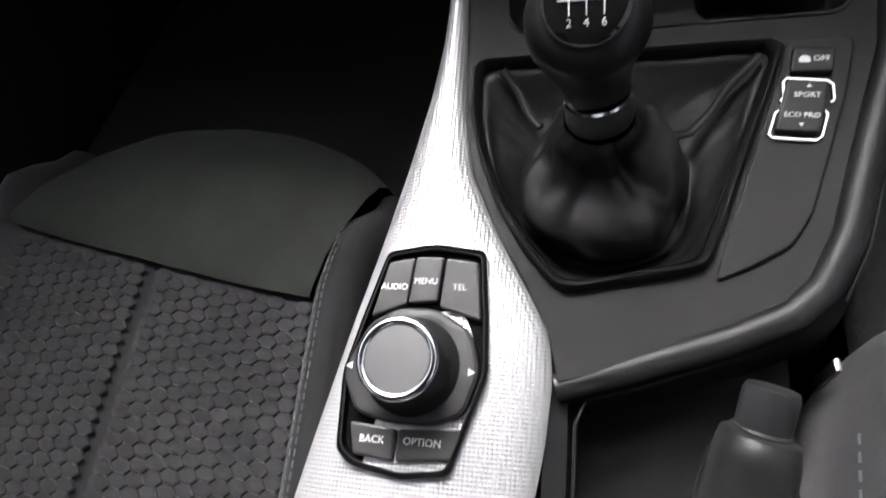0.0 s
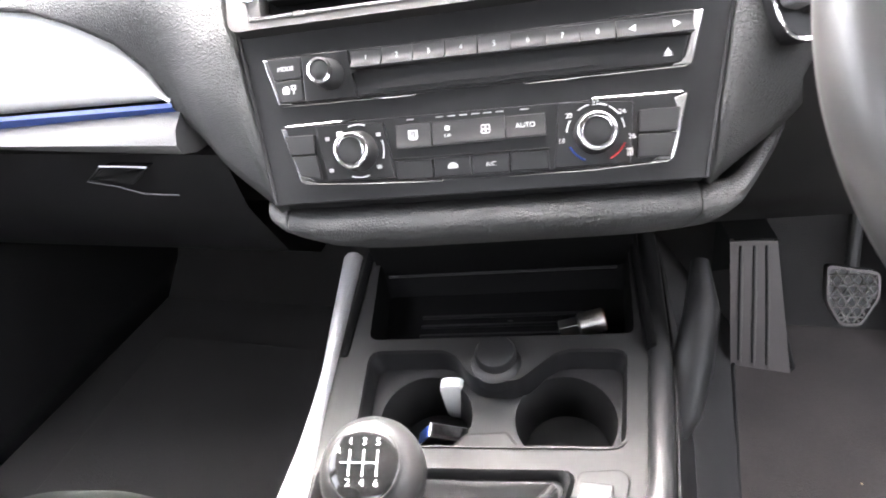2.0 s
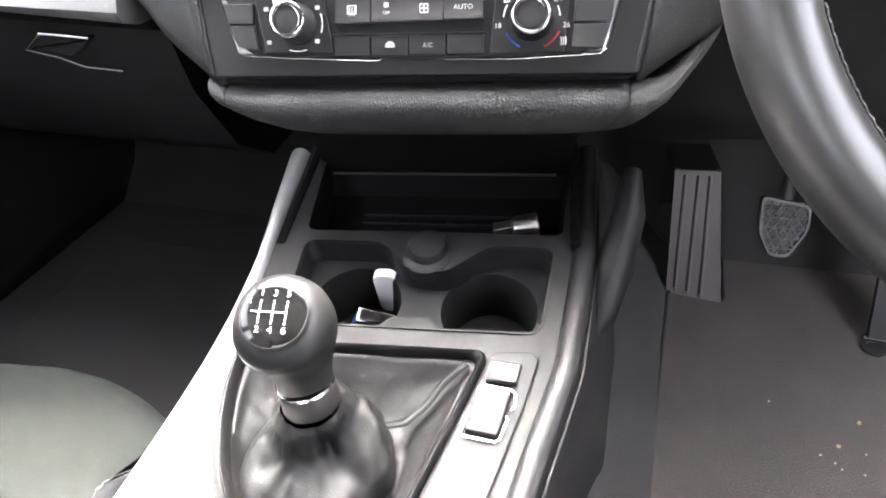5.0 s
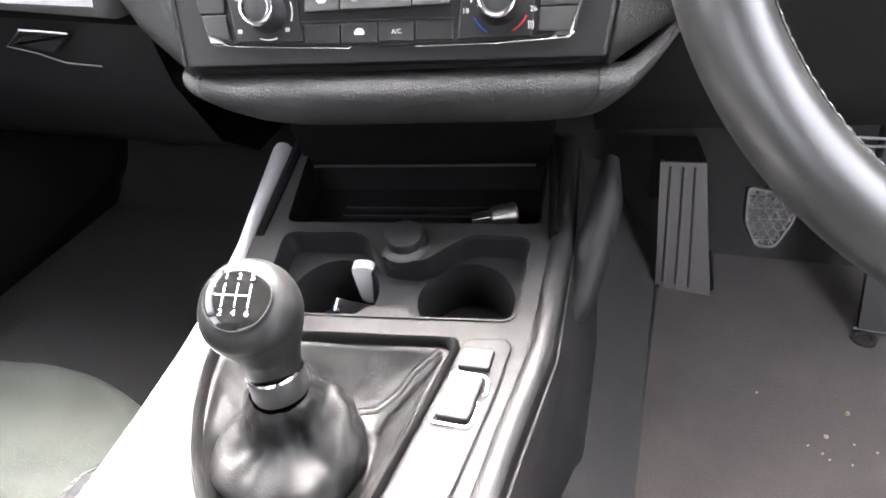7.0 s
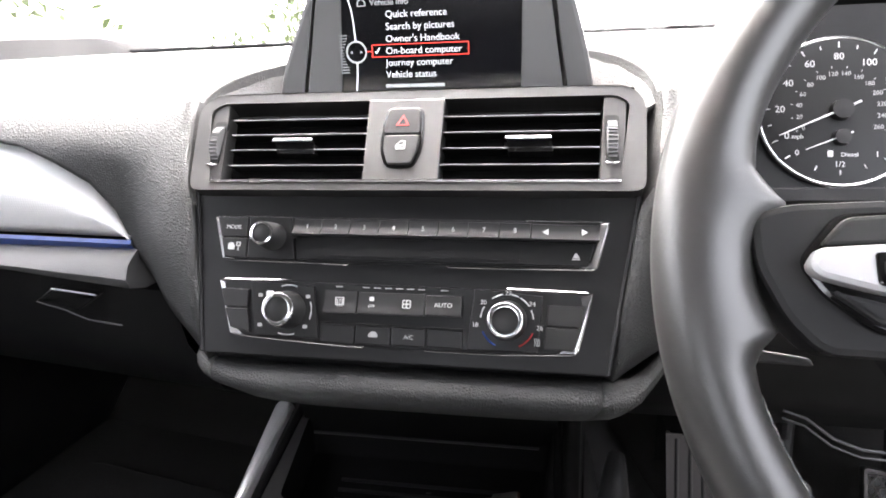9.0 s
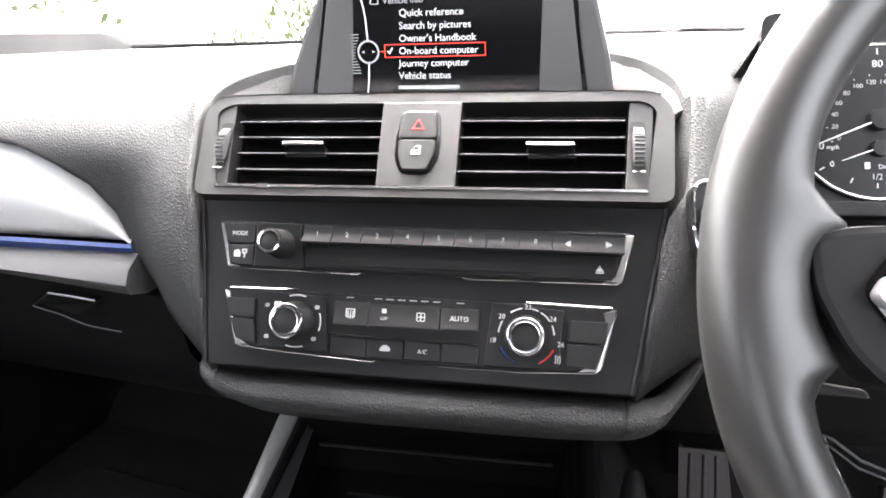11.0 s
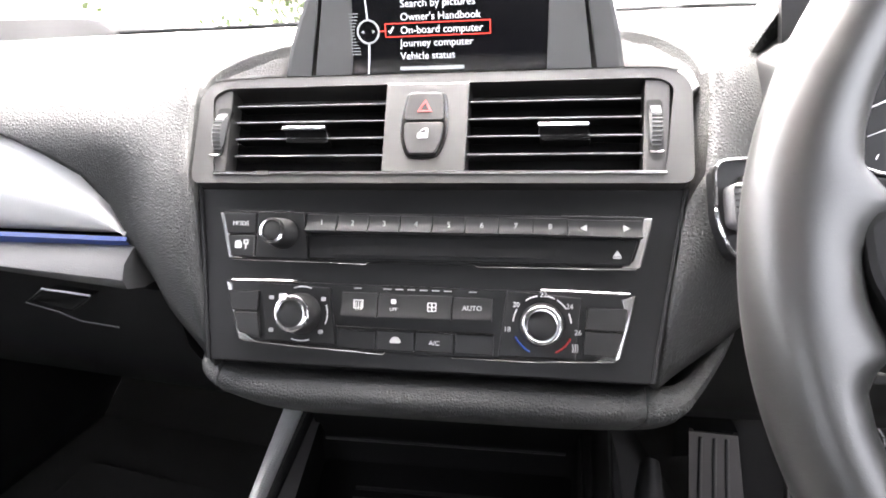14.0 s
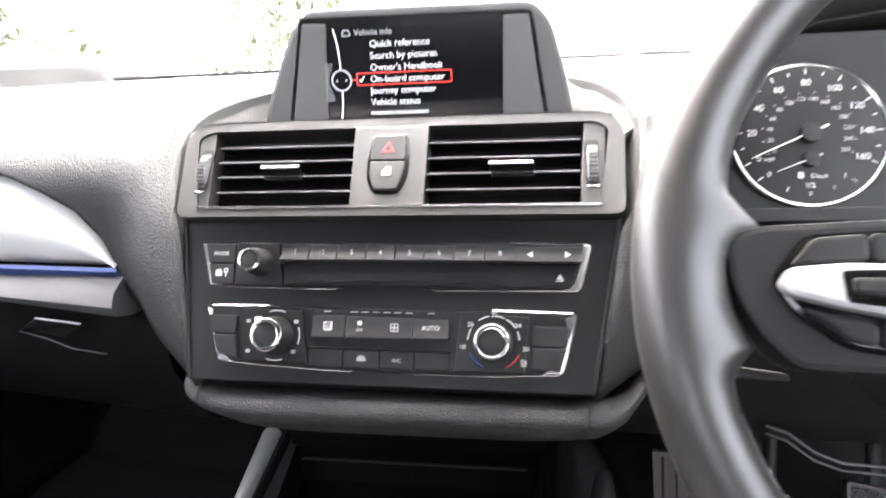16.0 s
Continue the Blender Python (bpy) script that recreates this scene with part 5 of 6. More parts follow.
def seam(points, gap):
    """Two raised stitched lines along points."""
    out = []
    pts = [Vector(p) for p in points]
    for o in (-gap, gap):
        for a, b in zip(pts, pts[1:]):
            side = (b - a).cross(Vector((0, 0, 1))).normalized() * o
            n = max(1, int((b - a).length / 0.003))
            for k in range(n):
                p, q = a.lerp(b, (k + 0.12) / n) + side, a.lerp(b, (k + 0.85) / n) + side
                out.append(tube([p, q], 0.0005, 4))
    return join_bm(*out)


for pts in ([(0.036, -0.010, 0.0035), (0.020, -0.024, -0.002), (0.010, -0.040, -0.006), (-0.002, -0.053, -0.006), (-0.016, -0.058, -0.002)], [(-0.113, -0.008, 0.003), (-0.103, -0.020, -0.002), (-0.096, -0.036, -0.006), (-0.088, -0.047, -0.003)]):
    part("gaiter_seam", tube(pts, 0.0026, 8, flat=0.5), GAITER, lever, smooth=60)
    part("gaiter_stitching", seam([(x, y, z + 0.0016) for x, y, z in pts], 0.0022), DARKTHREAD, lever, "black twin stitching")
# ring, knob: the neck leans forward, the plate faces back to the driver
RING = CON.inverted() @ pose(-0.0533, -0.1839, 0.4893) @ pose(0, 0, 0, -8, -5, 0)
part("ring", lathe([(0.0176, -0.008), (0.0182, -0.006), (0.0176, 0.006), (0.0170, 0.0072)], 48), GRAPHITE, lever, "satin grey ring", m=RING, smooth=50)
part("ring_edge", lathe([(0.0172, 0.0070), (0.0177, 0.0080), (0.0170, 0.0093)], 48), CHROME, lever, "bright chrome edge", m=RING, smooth=50)
NECK, PLATE = Vector((-0.0538, -0.1828, 0.4965)), Vector((-0.0588, -0.1835, 0.5560))
FACING = Vector((0.05, -0.52, 0.85)).normalized()
MID = PLATE - FACING * 0.030
rows = []
for s, r in ((0.0, 0.0166), (0.10, 0.0172), (0.22, 0.0200), (0.34, 0.0236), (0.45, 0.0264), (0.55, 0.0283), (0.64, 0.0291), (0.72, 0.0292), (0.80, 0.0286), (0.87, 0.0270), (0.93, 0.0248), (0.97, 0.0226), (1.0, 0.0196)):
    c = NECK * (1 - s) ** 2 + MID * 2 * s * (1 - s) + PLATE * s * s
    d = ((MID - NECK) * (1 - s) + (PLATE - MID) * s).normalized()
    u = Vector((1, 0, 0)).cross(d).normalized()
    v = u.cross(d)
    rows.append([tuple(c + u * (r * math.cos(2 * math.pi * i / 48)) + v * (r * math.sin(2 * math.pi * i / 48))) for i in range(48)])
part("knob", loft(rows, closed=True, caps=True), KNOB, lever, "smooth black leather knob", m=CON.inverted(), smooth=60)
side_x = (Vector((1, 0, 0)) - FACING * FACING.x).normalized()
CAP = CON.inverted() @ Matrix.Translation(PLATE) @ Matrix((side_x, FACING.cross(side_x), FACING)).transposed().to_4x4()
plate = part("shift_plate", lathe([(0.0193, -0.002), (0.0193, 0.0008), (0.0183, 0.0015), (0.012, 0.0022), (0.001, 0.0026)], 48), GLOSS, lever, "gloss black shift pattern plate", m=CAP, smooth=40)
part("plate_ring", tube([(0.0193 * math.cos(q), 0.0193 * math.sin(q), 0.0008) for q in np.linspace(0, 6.2832, 49)[:-1]], 0.0005, 6, closed=True), GREYPLASTIC, lever, m=CAP)
for i, x in enumerate((-0.0075, 0.0, 0.0075)):
    letters("gear_numeral", str(2 + 2 * i), 0.0052, WHITE, lever, CAP @ pose(x, -0.0095, 0.0024))
    letters("gear_numeral", str(1 + 2 * i), 0.0052, WHITE, lever, CAP @ pose(x, 0.0110, 0.0024))
    part("gear_line", block(x - 0.0003, -0.0062, 0.0020, x + 0.0003, 0.0070, 0.0027), WHITE, lever, m=CAP)
part("gear_line", block(-0.0125, 0.0001, 0.0020, 0.0078, 0.0007, 0.0028), WHITE, lever, m=CAP)
letters("gear_numeral", "R", 0.0052, WHITE, lever, CAP @ pose(-0.0145, 0.0065, 0.0021))

# ---- drive switches beside the gaiter ----
drive = tagged(empty("drive_mode_switches", CON), "grey panel with a black drive mode rocker and button", "switch panel")
PAN = arc_poly([(0.0525, 0.001), (0.0795, 0.003), (0.0845, -0.003), (0.0755, -0.040), (0.0645, -0.075), (0.0545, -0.106), (0.0435, -0.124), (0.0255, -0.135), (0.0065, -0.144), (0.0085, -0.136)], 0.004, 3)
part("panel", prism(PAN, -0.003, 0.0022, 0.001), GREYPLASTIC, drive, "dark grey satin panel")
part("panel_gap", prism([(0.052 + (x - 0.052) * 1.02 + 0.0006, -0.06 + (y + 0.06) * 1.012) for x, y in PAN], -0.004, 0.0004), VOID, drive)
SW = pose(0, 0, 0.0022)
b1 = part("traction_button", prism(arc_poly([(0.0495, -0.0235), (0.0705, -0.0250), (0.0735, -0.0095), (0.0525, -0.0075)], 0.002), 0.0, 0.0045, 0.0012), BUTTON, drive, "black traction button", m=SW)
letters("lettering", "OFF", 0.0048, BRIGHTPRINT, drive, SW @ pose(0.0655, -0.0165, 0.0047, 0, 0, -5))
part("car_sign", prism(arc_poly([(0.0540, -0.0180), (0.0600, -0.0185), (0.0600, -0.0160), (0.0585, -0.0140), (0.0560, -0.0138), (0.0542, -0.0155)], 0.0008, 2), 0.0044, 0.0047), BRIGHTPRINT, drive, m=SW)
rock = part("mode_rocker", prism(arc_poly([(0.0390, -0.0600), (0.0600, -0.0625), (0.0680, -0.0310), (0.0475, -0.0285)], 0.002), 0.0, 0.0050, 0.0014), BUTTON, drive, "black drive mode rocker", m=SW)
letters("lettering", "SPORT", 0.0044, BRIGHTPRINT, drive, SW @ pose(0.0562, -0.0395, 0.0052, 0, 0, -5))
letters("lettering", "ECO PRO", 0.0042, BRIGHTPRINT, drive, SW @ pose(0.0525, -0.0518, 0.0052, 0, 0, -5))
part("arrow", prism([(0.0562, -0.0345), (0.0588, -0.0347), (0.0577, -0.0325)], 0.0049, 0.0052), BRIGHTPRINT, drive, m=SW)
part("arrow", prism([(0.0505, -0.0565), (0.0517, -0.0585), (0.0531, -0.0567)], 0.0049, 0.0052), BRIGHTPRINT, drive, m=SW)
part("rocker_ring", tube([(0.0450, -0.0435, 0.001), (0.0440, -0.0395, 0.001), (0.0455, -0.0385, 0.001), (0.0460, -0.0285, 0.001), (0.0480, -0.0262, 0.001), (0.0680, -0.0290, 0.001), (0.0705, -0.0320, 0.001), (0.0700, -0.0410, 0.001), (0.0680, -0.0430, 0.001)], 0.0011, 6), CHROME, drive, "chrome bracket", m=SW)
part("rocker_ring", tube([(0.0425, -0.0465, 0.001), (0.0405, -0.0480, 0.001), (0.0365, -0.0610, 0.001), (0.0380, -0.0630, 0.001), (0.0590, -0.0655, 0.001), (0.0620, -0.0635, 0.001), (0.0660, -0.0500, 0.001), (0.0650, -0.0480, 0.001)], 0.0011, 6), CHROME, drive, "chrome bracket", m=SW)

# ---- rotary controller ----
ctrl = tagged(empty("rotary_controller", CON @ pose(0, 0, 0.012)), "black rotary menu controller with chrome ring and five buttons", "controller")
PL = arc_poly([(-0.1705, -0.1335), (-0.143, -0.1285), (-0.1130, -0.1325), (-0.1090, -0.172), (-0.1075, -0.200), (-0.1245, -0.2520), (-0.150, -0.2555), (-0.178, -0.2510), (-0.1865, -0.2440), (-0.1885, -0.203), (-0.181, -0.172)], 0.004, 3)
pin = [(-0.150 + (x + 0.150) * 0.94, -0.192 + (y + 0.192) * 0.955) for x, y in PL]
part("tray", prism(PL, -0.02, -0.003), GLOSS, ctrl, "gloss black recessed plate")
part("tray_rim", ring_frame(PL, pin, 0.0008, -0.006, plane="xy"), GLOSS, ctrl, "gloss black raised rim")
part("rim_line", tube([(x, y, 0.0012) for x, y in pin], 0.0005, 4, closed=True), GRAPHITE, ctrl)
for pts, t, lx, ly in (([(-0.1690, -0.1400), (-0.1540, -0.1370), (-0.1560, -0.1640), (-0.1760, -0.1720)], "AUDIO", -0.1640, -0.1545), ([(-0.1530, -0.1365), (-0.1370, -0.1365), (-0.1385, -0.1620), (-0.1552, -0.1635)], "MENU", -0.1460, -0.1510), ([(-0.1355, -0.1370), (-0.1172, -0.1395), (-0.1135, -0.1720), (-0.1370, -0.1650)], "TEL", -0.1265, -0.1540)):
    part("menu_button", prism(arc_poly(pts, 0.0015, 2), -0.006, 0.0012, 0.0012), CONTROL, ctrl, "dark grey button")
    letters("lettering", t, 0.0050, BRIGHTPRINT, ctrl, pose(lx, ly, 0.0016))
for pts, t, lx, ly in (([(-0.1805, -0.2290), (-0.1545, -0.2310), (-0.1545, -0.2470), (-0.1765, -0.2455)], "BACK", -0.1668, -0.2372), ([(-0.1530, -0.2310), (-0.1195, -0.2285), (-0.1240, -0.2440), (-0.1530, -0.2472)], "OPTION", -0.1395, -0.2368)):
    part("menu_button", prism(arc_poly(pts, 0.0015, 2), -0.006, 0.0012, 0.0012), CONTROL, ctrl, "dark grey button")
    letters("lettering", t, 0.0054, BRIGHTPRINT, ctrl, pose(lx, ly, 0.0016))
skirt = arc_poly([(-0.176, -0.176), (-0.160, -0.1665), (-0.138, -0.1665), (-0.118, -0.178), (-0.1118, -0.200), (-0.119, -0.222), (-0.135, -0.2285), (-0.160, -0.2285), (-0.178, -0.224), (-0.188, -0.203)], 0.006, 4)
part("dial_skirt", prism(skirt, -0.006, 0.004, 0.004, 3), CONTROL, ctrl, "black dished skirt")
for sx, x in ((-1, -0.1835), (1, -0.1160)):
    part("arrow", prism([(x + sx * 0.0022, -0.2000), (x - sx * 0.0016, -0.1980), (x - sx * 0.0016, -0.2020)][::-sx], 0.0039, 0.0043), BRIGHTPRINT, ctrl)
knob = part("dial", lathe([(0.0300, 0.002), (0.0262, 0.006), (0.0238, 0.012), (0.0226, 0.020), (0.0224, 0.026), (0.0222, 0.0285)], 56), PLASTIC, ctrl, "black rotary dial", m=pose(-0.1487, -0.1985, 0.0) @ Matrix.Diagonal((0.94, 0.94, 1, 1)), smooth=50)
part("dial_ring", lathe([(0.0224, 0.0275), (0.0226, 0.0295), (0.0213, 0.0310), (0.0188, 0.0308), (0.0178, 0.0296)], 56, caps=False), CHROME, knob, "bright chrome ring", smooth=60)
part("dial_cap", lathe([(0.0182, 0.0294), (0.015, 0.0298), (0.001, 0.0300)], 48), SOFTCAP, knob, "grey soft cap", smooth=60)

# ---- lighter socket cover, charger, key and stick in the cup holder ----
puck = tagged(empty("lighter_socket", CON @ pose(-0.007, 0.096, 0.003)), "round black lighter socket cap between the cups", "socket cap")
part("cap", lathe([(0.0165, -0.01), (0.0165, 0.004), (0.0150, 0.0065), (0.001, 0.0070)], 40), PLASTIC, puck, smooth=40)
part("base", lathe([(0.0200, -0.014), (0.0200, -0.003), (0.0172, -0.001)], 40), PLASTIC, puck, m=pose(0, -0.004, 0), smooth=40)
part("tab_mark", block(-0.005, -0.0228, -0.0045, 0.005, -0.0215, -0.0030), GREYPLASTIC, puck)

bit = tagged(empty("socket_adapter", pose(0.0455, 0.0225, 0.4625) @ pose(0, 0, 0, 0, 0, 6) @ pose(0, 0, 0, 0, 80, 0)), "worn steel socket adapter with square drive end", "tool")
part("square_drive", prism(rect(-0.0055, -0.0055, 0.0055, 0.0055, 0.001), -0.002, 0.017, 0.001), STEEL, bit)
part("barrel", lathe([(0.0075, 0.014), (0.0098, 0.016), (0.0100, 0.034), (0.0092, 0.0365), (0.0078, 0.0365), (0.0078, 0.028)], 32, caps=False), STEEL, bit, "steel barrel with rusty rim", smooth=40)
part("barrel_end", lathe([(0.0093, 0.0362), (0.0090, 0.0372), (0.0078, 0.0372)], 32, caps=False), RUST, bit, "rusty end rim")
part("square_socket", lathe([(0.0078, 0.030), (0.0075, 0.0305), (0.001, 0.0305)], 24), RUBBER, bit)

stick = tagged(empty("memory_stick", pose(-0.0462, -0.024, 0.430) @ pose(0, 0, 0, 12, 0, 0)), "white rounded memory stick standing in the cup", "memory stick")
part("body", prism(arc_poly([(-0.0103, -0.028), (0.0103, -0.028), (0.0103, 0.025), (-0.0103, 0.025)], 0.0101, 8), -0.004, 0.004, 0.0015, plane="xz"), WHITEGLOSS, stick)
keyfob = tagged(empty("car_key", pose(-0.053, -0.060, 0.424) @ pose(0, 0, 0, 30, 22, 8) @ Matrix.Diagonal((0.98, 0.98, 0.98, 1))), "black car key with chrome band leaning in the cup", "car key")
part("body", prism(arc_poly([(-0.014, -0.032), (0.014, -0.032), (0.0155, 0.022), (-0.0155, 0.022)], 0.006, 4), -0.005, 0.005, 0.002, plane="xz"), GLOSS, keyfob)
part("chrome_band", prism(arc_poly([(-0.0158, 0.017), (0.0158, 0.017), (0.0155, 0.0205), (-0.0155, 0.0205)], 0.001, 3), -0.0055, 0.0055, 0.001, plane="xz"), CHROME, keyfob, "polished chrome band")
part("badge", prism(arc_poly([(-0.004, -0.020), (0.004, -0.020), (0.004, -0.012), (-0.004, -0.012)], 0.0035, 4), -0.0056, -0.004, 0.0005, plane="xz"), WHITEGLOSS, keyfob, "white round badge shape")
part("side_stripe", block(-0.0162, -0.0045, -0.026, -0.0145, 0.0045, 0.012), BLUE, keyfob, "blue side stripe")

# ---- handbrake ----
BR = pose(0.006, -0.361, 0.470) @ pose(0, 0, 0, 0, 0, -14) @ pose(0, 0, 0, -62, 0, 0)  # z runs along the lever to its tip
brake = tagged(empty("handbrake", BR), "black leather handbrake lever with release button", "handbrake")
part("grip", lathe([(0.0115, 0.019), (0.0150, 0.017), (0.0165, 0.008), (0.0178, -0.010), (0.0184, -0.035), (0.0178, -0.075), (0.0170, -0.15)], 32), KNOB, brake, "smooth black leather grip", smooth=60)
part("release_button", lathe([(0.0104, 0.010), (0.0106, 0.034), (0.0096, 0.0370), (0.001, 0.0375)], 32), PLASTIC, brake, "black release button", smooth=40)
part("button_collar", lathe([(0.0108, 0.0180), (0.0116, 0.0195), (0.0108, 0.0205)], 32), BUTTON, brake, smooth=50)
for sx in (-1, 1):
    part("grip_seam", tube([(sx * 0.0163, 0.004, 0.006), (sx * 0.0172, 0.006, -0.010), (sx * 0.0170, 0.008, -0.035), (sx * 0.0155, 0.010, -0.075)], 0.0007, 6), DARKTHREAD, brake)

# ---- passenger seat ----
seat = tagged(empty("passenger_seat"), "dark fabric sports seat with suede front and hexagon pattern", "car seat")


def on_seat(u, v):
    """u: 0 at the console side to 1 at the door side; v: metres behind the seam. Returns a point on the cushion."""
    side = abs(u - 0.5) * 2
    return Vector((-0.262 - 0.315 * u + 0.03 * v * (1 - 2 * u), -0.2455 + 0.064 * u - v, 0.350 - 0.020 * min(v, 0.3) / 0.3 + 0.012 * side ** 4 + 0.006 * u))


rows = [[tuple(on_seat(u, v) - Vector((0, 0, 0.0022 + 0.006 * (math.exp(-((u - 0.5) / 0.02) ** 2) + (1 if v < 0.004 else 0))))) for u in np.linspace(-0.03, 1.03, 54)] for v in np.linspace(-0.004, 0.42, 40)]
part("cushion", loft(rows), FABRIC, seat, "dark grey woven cushion", smooth=60)
hexes_v, hexes_f = [], []
thread_v, thread_f = [], []
hw, hh = 0.0094, 0.0051  # half width and half height of a hexagon
for r in range(80):
    for c in range(24):
        u0 = (c * 1.5 * hw) / 0.317 + 0.012
        v0 = 0.008 + r * 2 * hh + (hh if c % 2 else 0)
        if u0 > 0.985 or v0 > 0.40 or abs(u0 - 0.5) < 0.022:
            continue
        k = len(hexes_v)
        for ring, zz in ((0.975, -0.0014), (0.89, 0.0000), (0.55, 0.0004)):
            for j in range(6):
                q = math.radians(60 * j)
                du, dv = ring * hw * math.cos(q) / 0.317, ring * hh * 1.155 * math.sin(q)
                hexes_v.append(on_seat(u0 + du, v0 + dv) + Vector((0, 0, zz)))
        for ring in (0, 6):
            for j in range(6):
                a, b = k + ring + j, k + ring + (j + 1) % 6
                hexes_f.append((a, b, b + 6, a + 6))
        hexes_f.append(tuple(k + 12 + j for j in range(6)))
        for j in range(6):  # short stitches along the lower edge and one flank
            for q0 in ((j + 0.15) / 6, ):
                a = Vector((0.5 - q0, -0.866)) if j % 2 else Vector((0.5 + 0.5 * q0, -0.866 + 0.866 * q0))
                kk = len(thread_v)
                for ex, ey in ((-0.05, -0.07), (0.03, -0.07), (0.07, 0.07), (-0.01, 0.07)):
                    thread_v.append(on_seat(u0 + (a.x + ex) * hw * 0.97 / 0.317, v0 - (a.y + ey) * hh * 1.12) + Vector((0, 0, 0.0006)))
                thread_f.append((kk, kk + 1, kk + 2, kk + 3))
data = bpy.data.meshes.new("hexagon_quilting")
data.from_pydata(hexes_v, [], hexes_f)
data.materials.append(FABRIC)
quilt = tagged(new("hexagon_quilting", data), "raised hexagons of the woven cover", kind="stuff")
quilt.parent = seat
data = bpy.data.meshes.new("cover_stitching")
data.from_pydata(thread_v, [], thread_f)
data.materials.append(THREAD)
stitches = tagged(new("cover_stitching", data), "fine grey stitches between the hexagons", kind="stuff")
stitches.parent = seat
# suede front
rows = []
for v in np.linspace(0, 1, 16):
    row = []
    for u in np.linspace(0, 1, 30):
        p0 = on_seat(u, 0.0) + Vector((0, 0, 0.001))
        fx = -0.2300 - 0.312 * u
        bow = 4 * u * (1 - u)
        p1 = Vector((fx, -0.128 + 0.030 * u + 0.052 * bow ** 0.8, 0.335 + 0.006 * bow))
        p = p0.lerp(p1, v)
        p.z += 0.016 * math.sin(math.pi * min(1, v * 0.9)) ** 0.7 + 0.003 * noise.noise(Vector((u * 6, v * 5, 0)))
        if v > 0.93:
            p.z -= 0.010 * (v - 0.93) / 0.07
        row.append(tuple(p))
    rows.append(row)
rows.append([(x, y + 0.006, z - 0.03) for x, y, z in rows[-1]])
rows.append([(x, y + 0.002, z - 0.12) for x, y, z in rows[-1]])
part("thigh_support", loft(rows), SUEDE, seat, "dark green-black suede front", smooth=70)
# side bolsters
for sgn in (0, 1):
    rows = []
    for v in np.linspace(-0.115, 0.42, 26):
        row = []
        lift = smoothstep((v + 0.115) / 0.07)
        for k in range(13):
            q = k / 12
            w = 0.062 * q
            z = 0.352 + 0.022 * math.sin(math.pi * min(1, q * 1.15) ** 0.8) - (0.10 * max(0, q - 0.72) / 0.28) - 0.02 * min(max(v, 0), 0.3) / 0.3
            if sgn == 0:
                x0 = -0.262 + 0.016 * smoothstep(-v / 0.12) + 0.03 * max(v, 0)
                row.append((x0 + w * 0.72, -0.2455 - v, z - (1 - lift) * 0.05))
            else:
                row.append((-0.577 - 0.0 * v - w, -0.1815 - v, z - (1 - lift) * 0.05))
        rows.append(row)
    part("side_bolster", loft(rows), SEATSIDE, seat, "black cloth side bolster", smooth=70)
st = []
for o in (0.0, 0.0045):
    for k in range(70):
        v = -0.10 + k * 0.0072
        p = [Vector((-0.2540 + o + 0.016 * smoothstep(-w / 0.12) + 0.03 * max(w, 0) + 0.004, -0.2455 - w, 0.3695 + o * 0.6 + 0.0045 - 0.02 * min(max(w, 0), 0.3) / 0.3 - (1 - smoothstep((w + 0.115) / 0.07)) * 0.05)) for w in (v, v + 0.0046)]
        st.append(tube(p, 0.0006, 4))
part("bolster_stitching", join_bm(*st), THREAD, seat, "grey twin stitching")
part("seat_base", block(-0.60, -0.66, 0.236, -0.24, -0.16, 0.325, 0.02), SEATSIDE, seat)
part("backrest", block(-0.62, -0.84, 0.33, -0.22, -0.67, 0.98, 0.05, 4), SEATSIDE, seat)
# unseen, added to block light from the rear window
part("head_restraint", block(-0.55, -0.86, 0.99, -0.29, -0.74, 1.17, 0.04, 4), SEATSIDE, seat)

# ---- driver seat: only the edge of its bolster shows ----
dseat = tagged(empty("driver_seat"), "black cloth driver seat with stitched bolster", "car seat")
SEAT_Y = [-0.86, -0.36, -0.31, -0.29, -0.27, -0.257, -0.25]
SEAT_X = [0.030, 0.053, 0.060, 0.071, 0.090, 0.111, 0.140]
rows = []
for y in [*np.linspace(-0.86, -0.31, 14), -0.30, -0.29, -0.28, -0.27, -0.262, -0.257, -0.253, -0.25]:
    x0 = lerp(y, SEAT_Y, SEAT_X)
    rows.append([(x0 + dx, y, z) for dx, z in ((0.006, 0.30), (0.0, 0.355), (0.0015, 0.390), (0.006, 0.406), (0.014, 0.416), (0.028, 0.422), (0.045, 0.420), (0.062, 0.408), (0.075, 0.392), (0.085, 0.386), (0.30, 0.384), (0.46, 0.40))])
rows.append([(x + 0.004, y + 0.006, 0.30 + (z - 0.30) * 0.80) for x, y, z in rows[-1]])
rows.append([(x + 0.004, y + 0.002, 0.26) for x, y, z in rows[-1]])
part("cushion", loft(rows), SEATSIDE, dseat, smooth=70)
st = []
for k in range(56):
    y = -0.80 + k * 0.0085
    st.append(tube([(lerp(w, SEAT_Y, SEAT_X) + 0.0105, w, 0.4135) for w in (y, y + 0.005)], 0.0007, 4))
part("stitching", join_bm(*st), THREAD, dseat, "grey stitching")
part("seat_base", block(0.14, -0.85, 0.236, 0.55, -0.30, 0.33, 0.02), SEATSIDE, dseat)
part("backrest", block(0.13, -1.02, 0.33, 0.58, -0.86, 0.98, 0.05, 4), SEATSIDE, dseat)
# also unseen, there to keep rear light off the dash
part("head_restraint", block(0.22, -1.04, 0.99, 0.48, -0.92, 1.17, 0.04, 4), SEATSIDE, dseat)
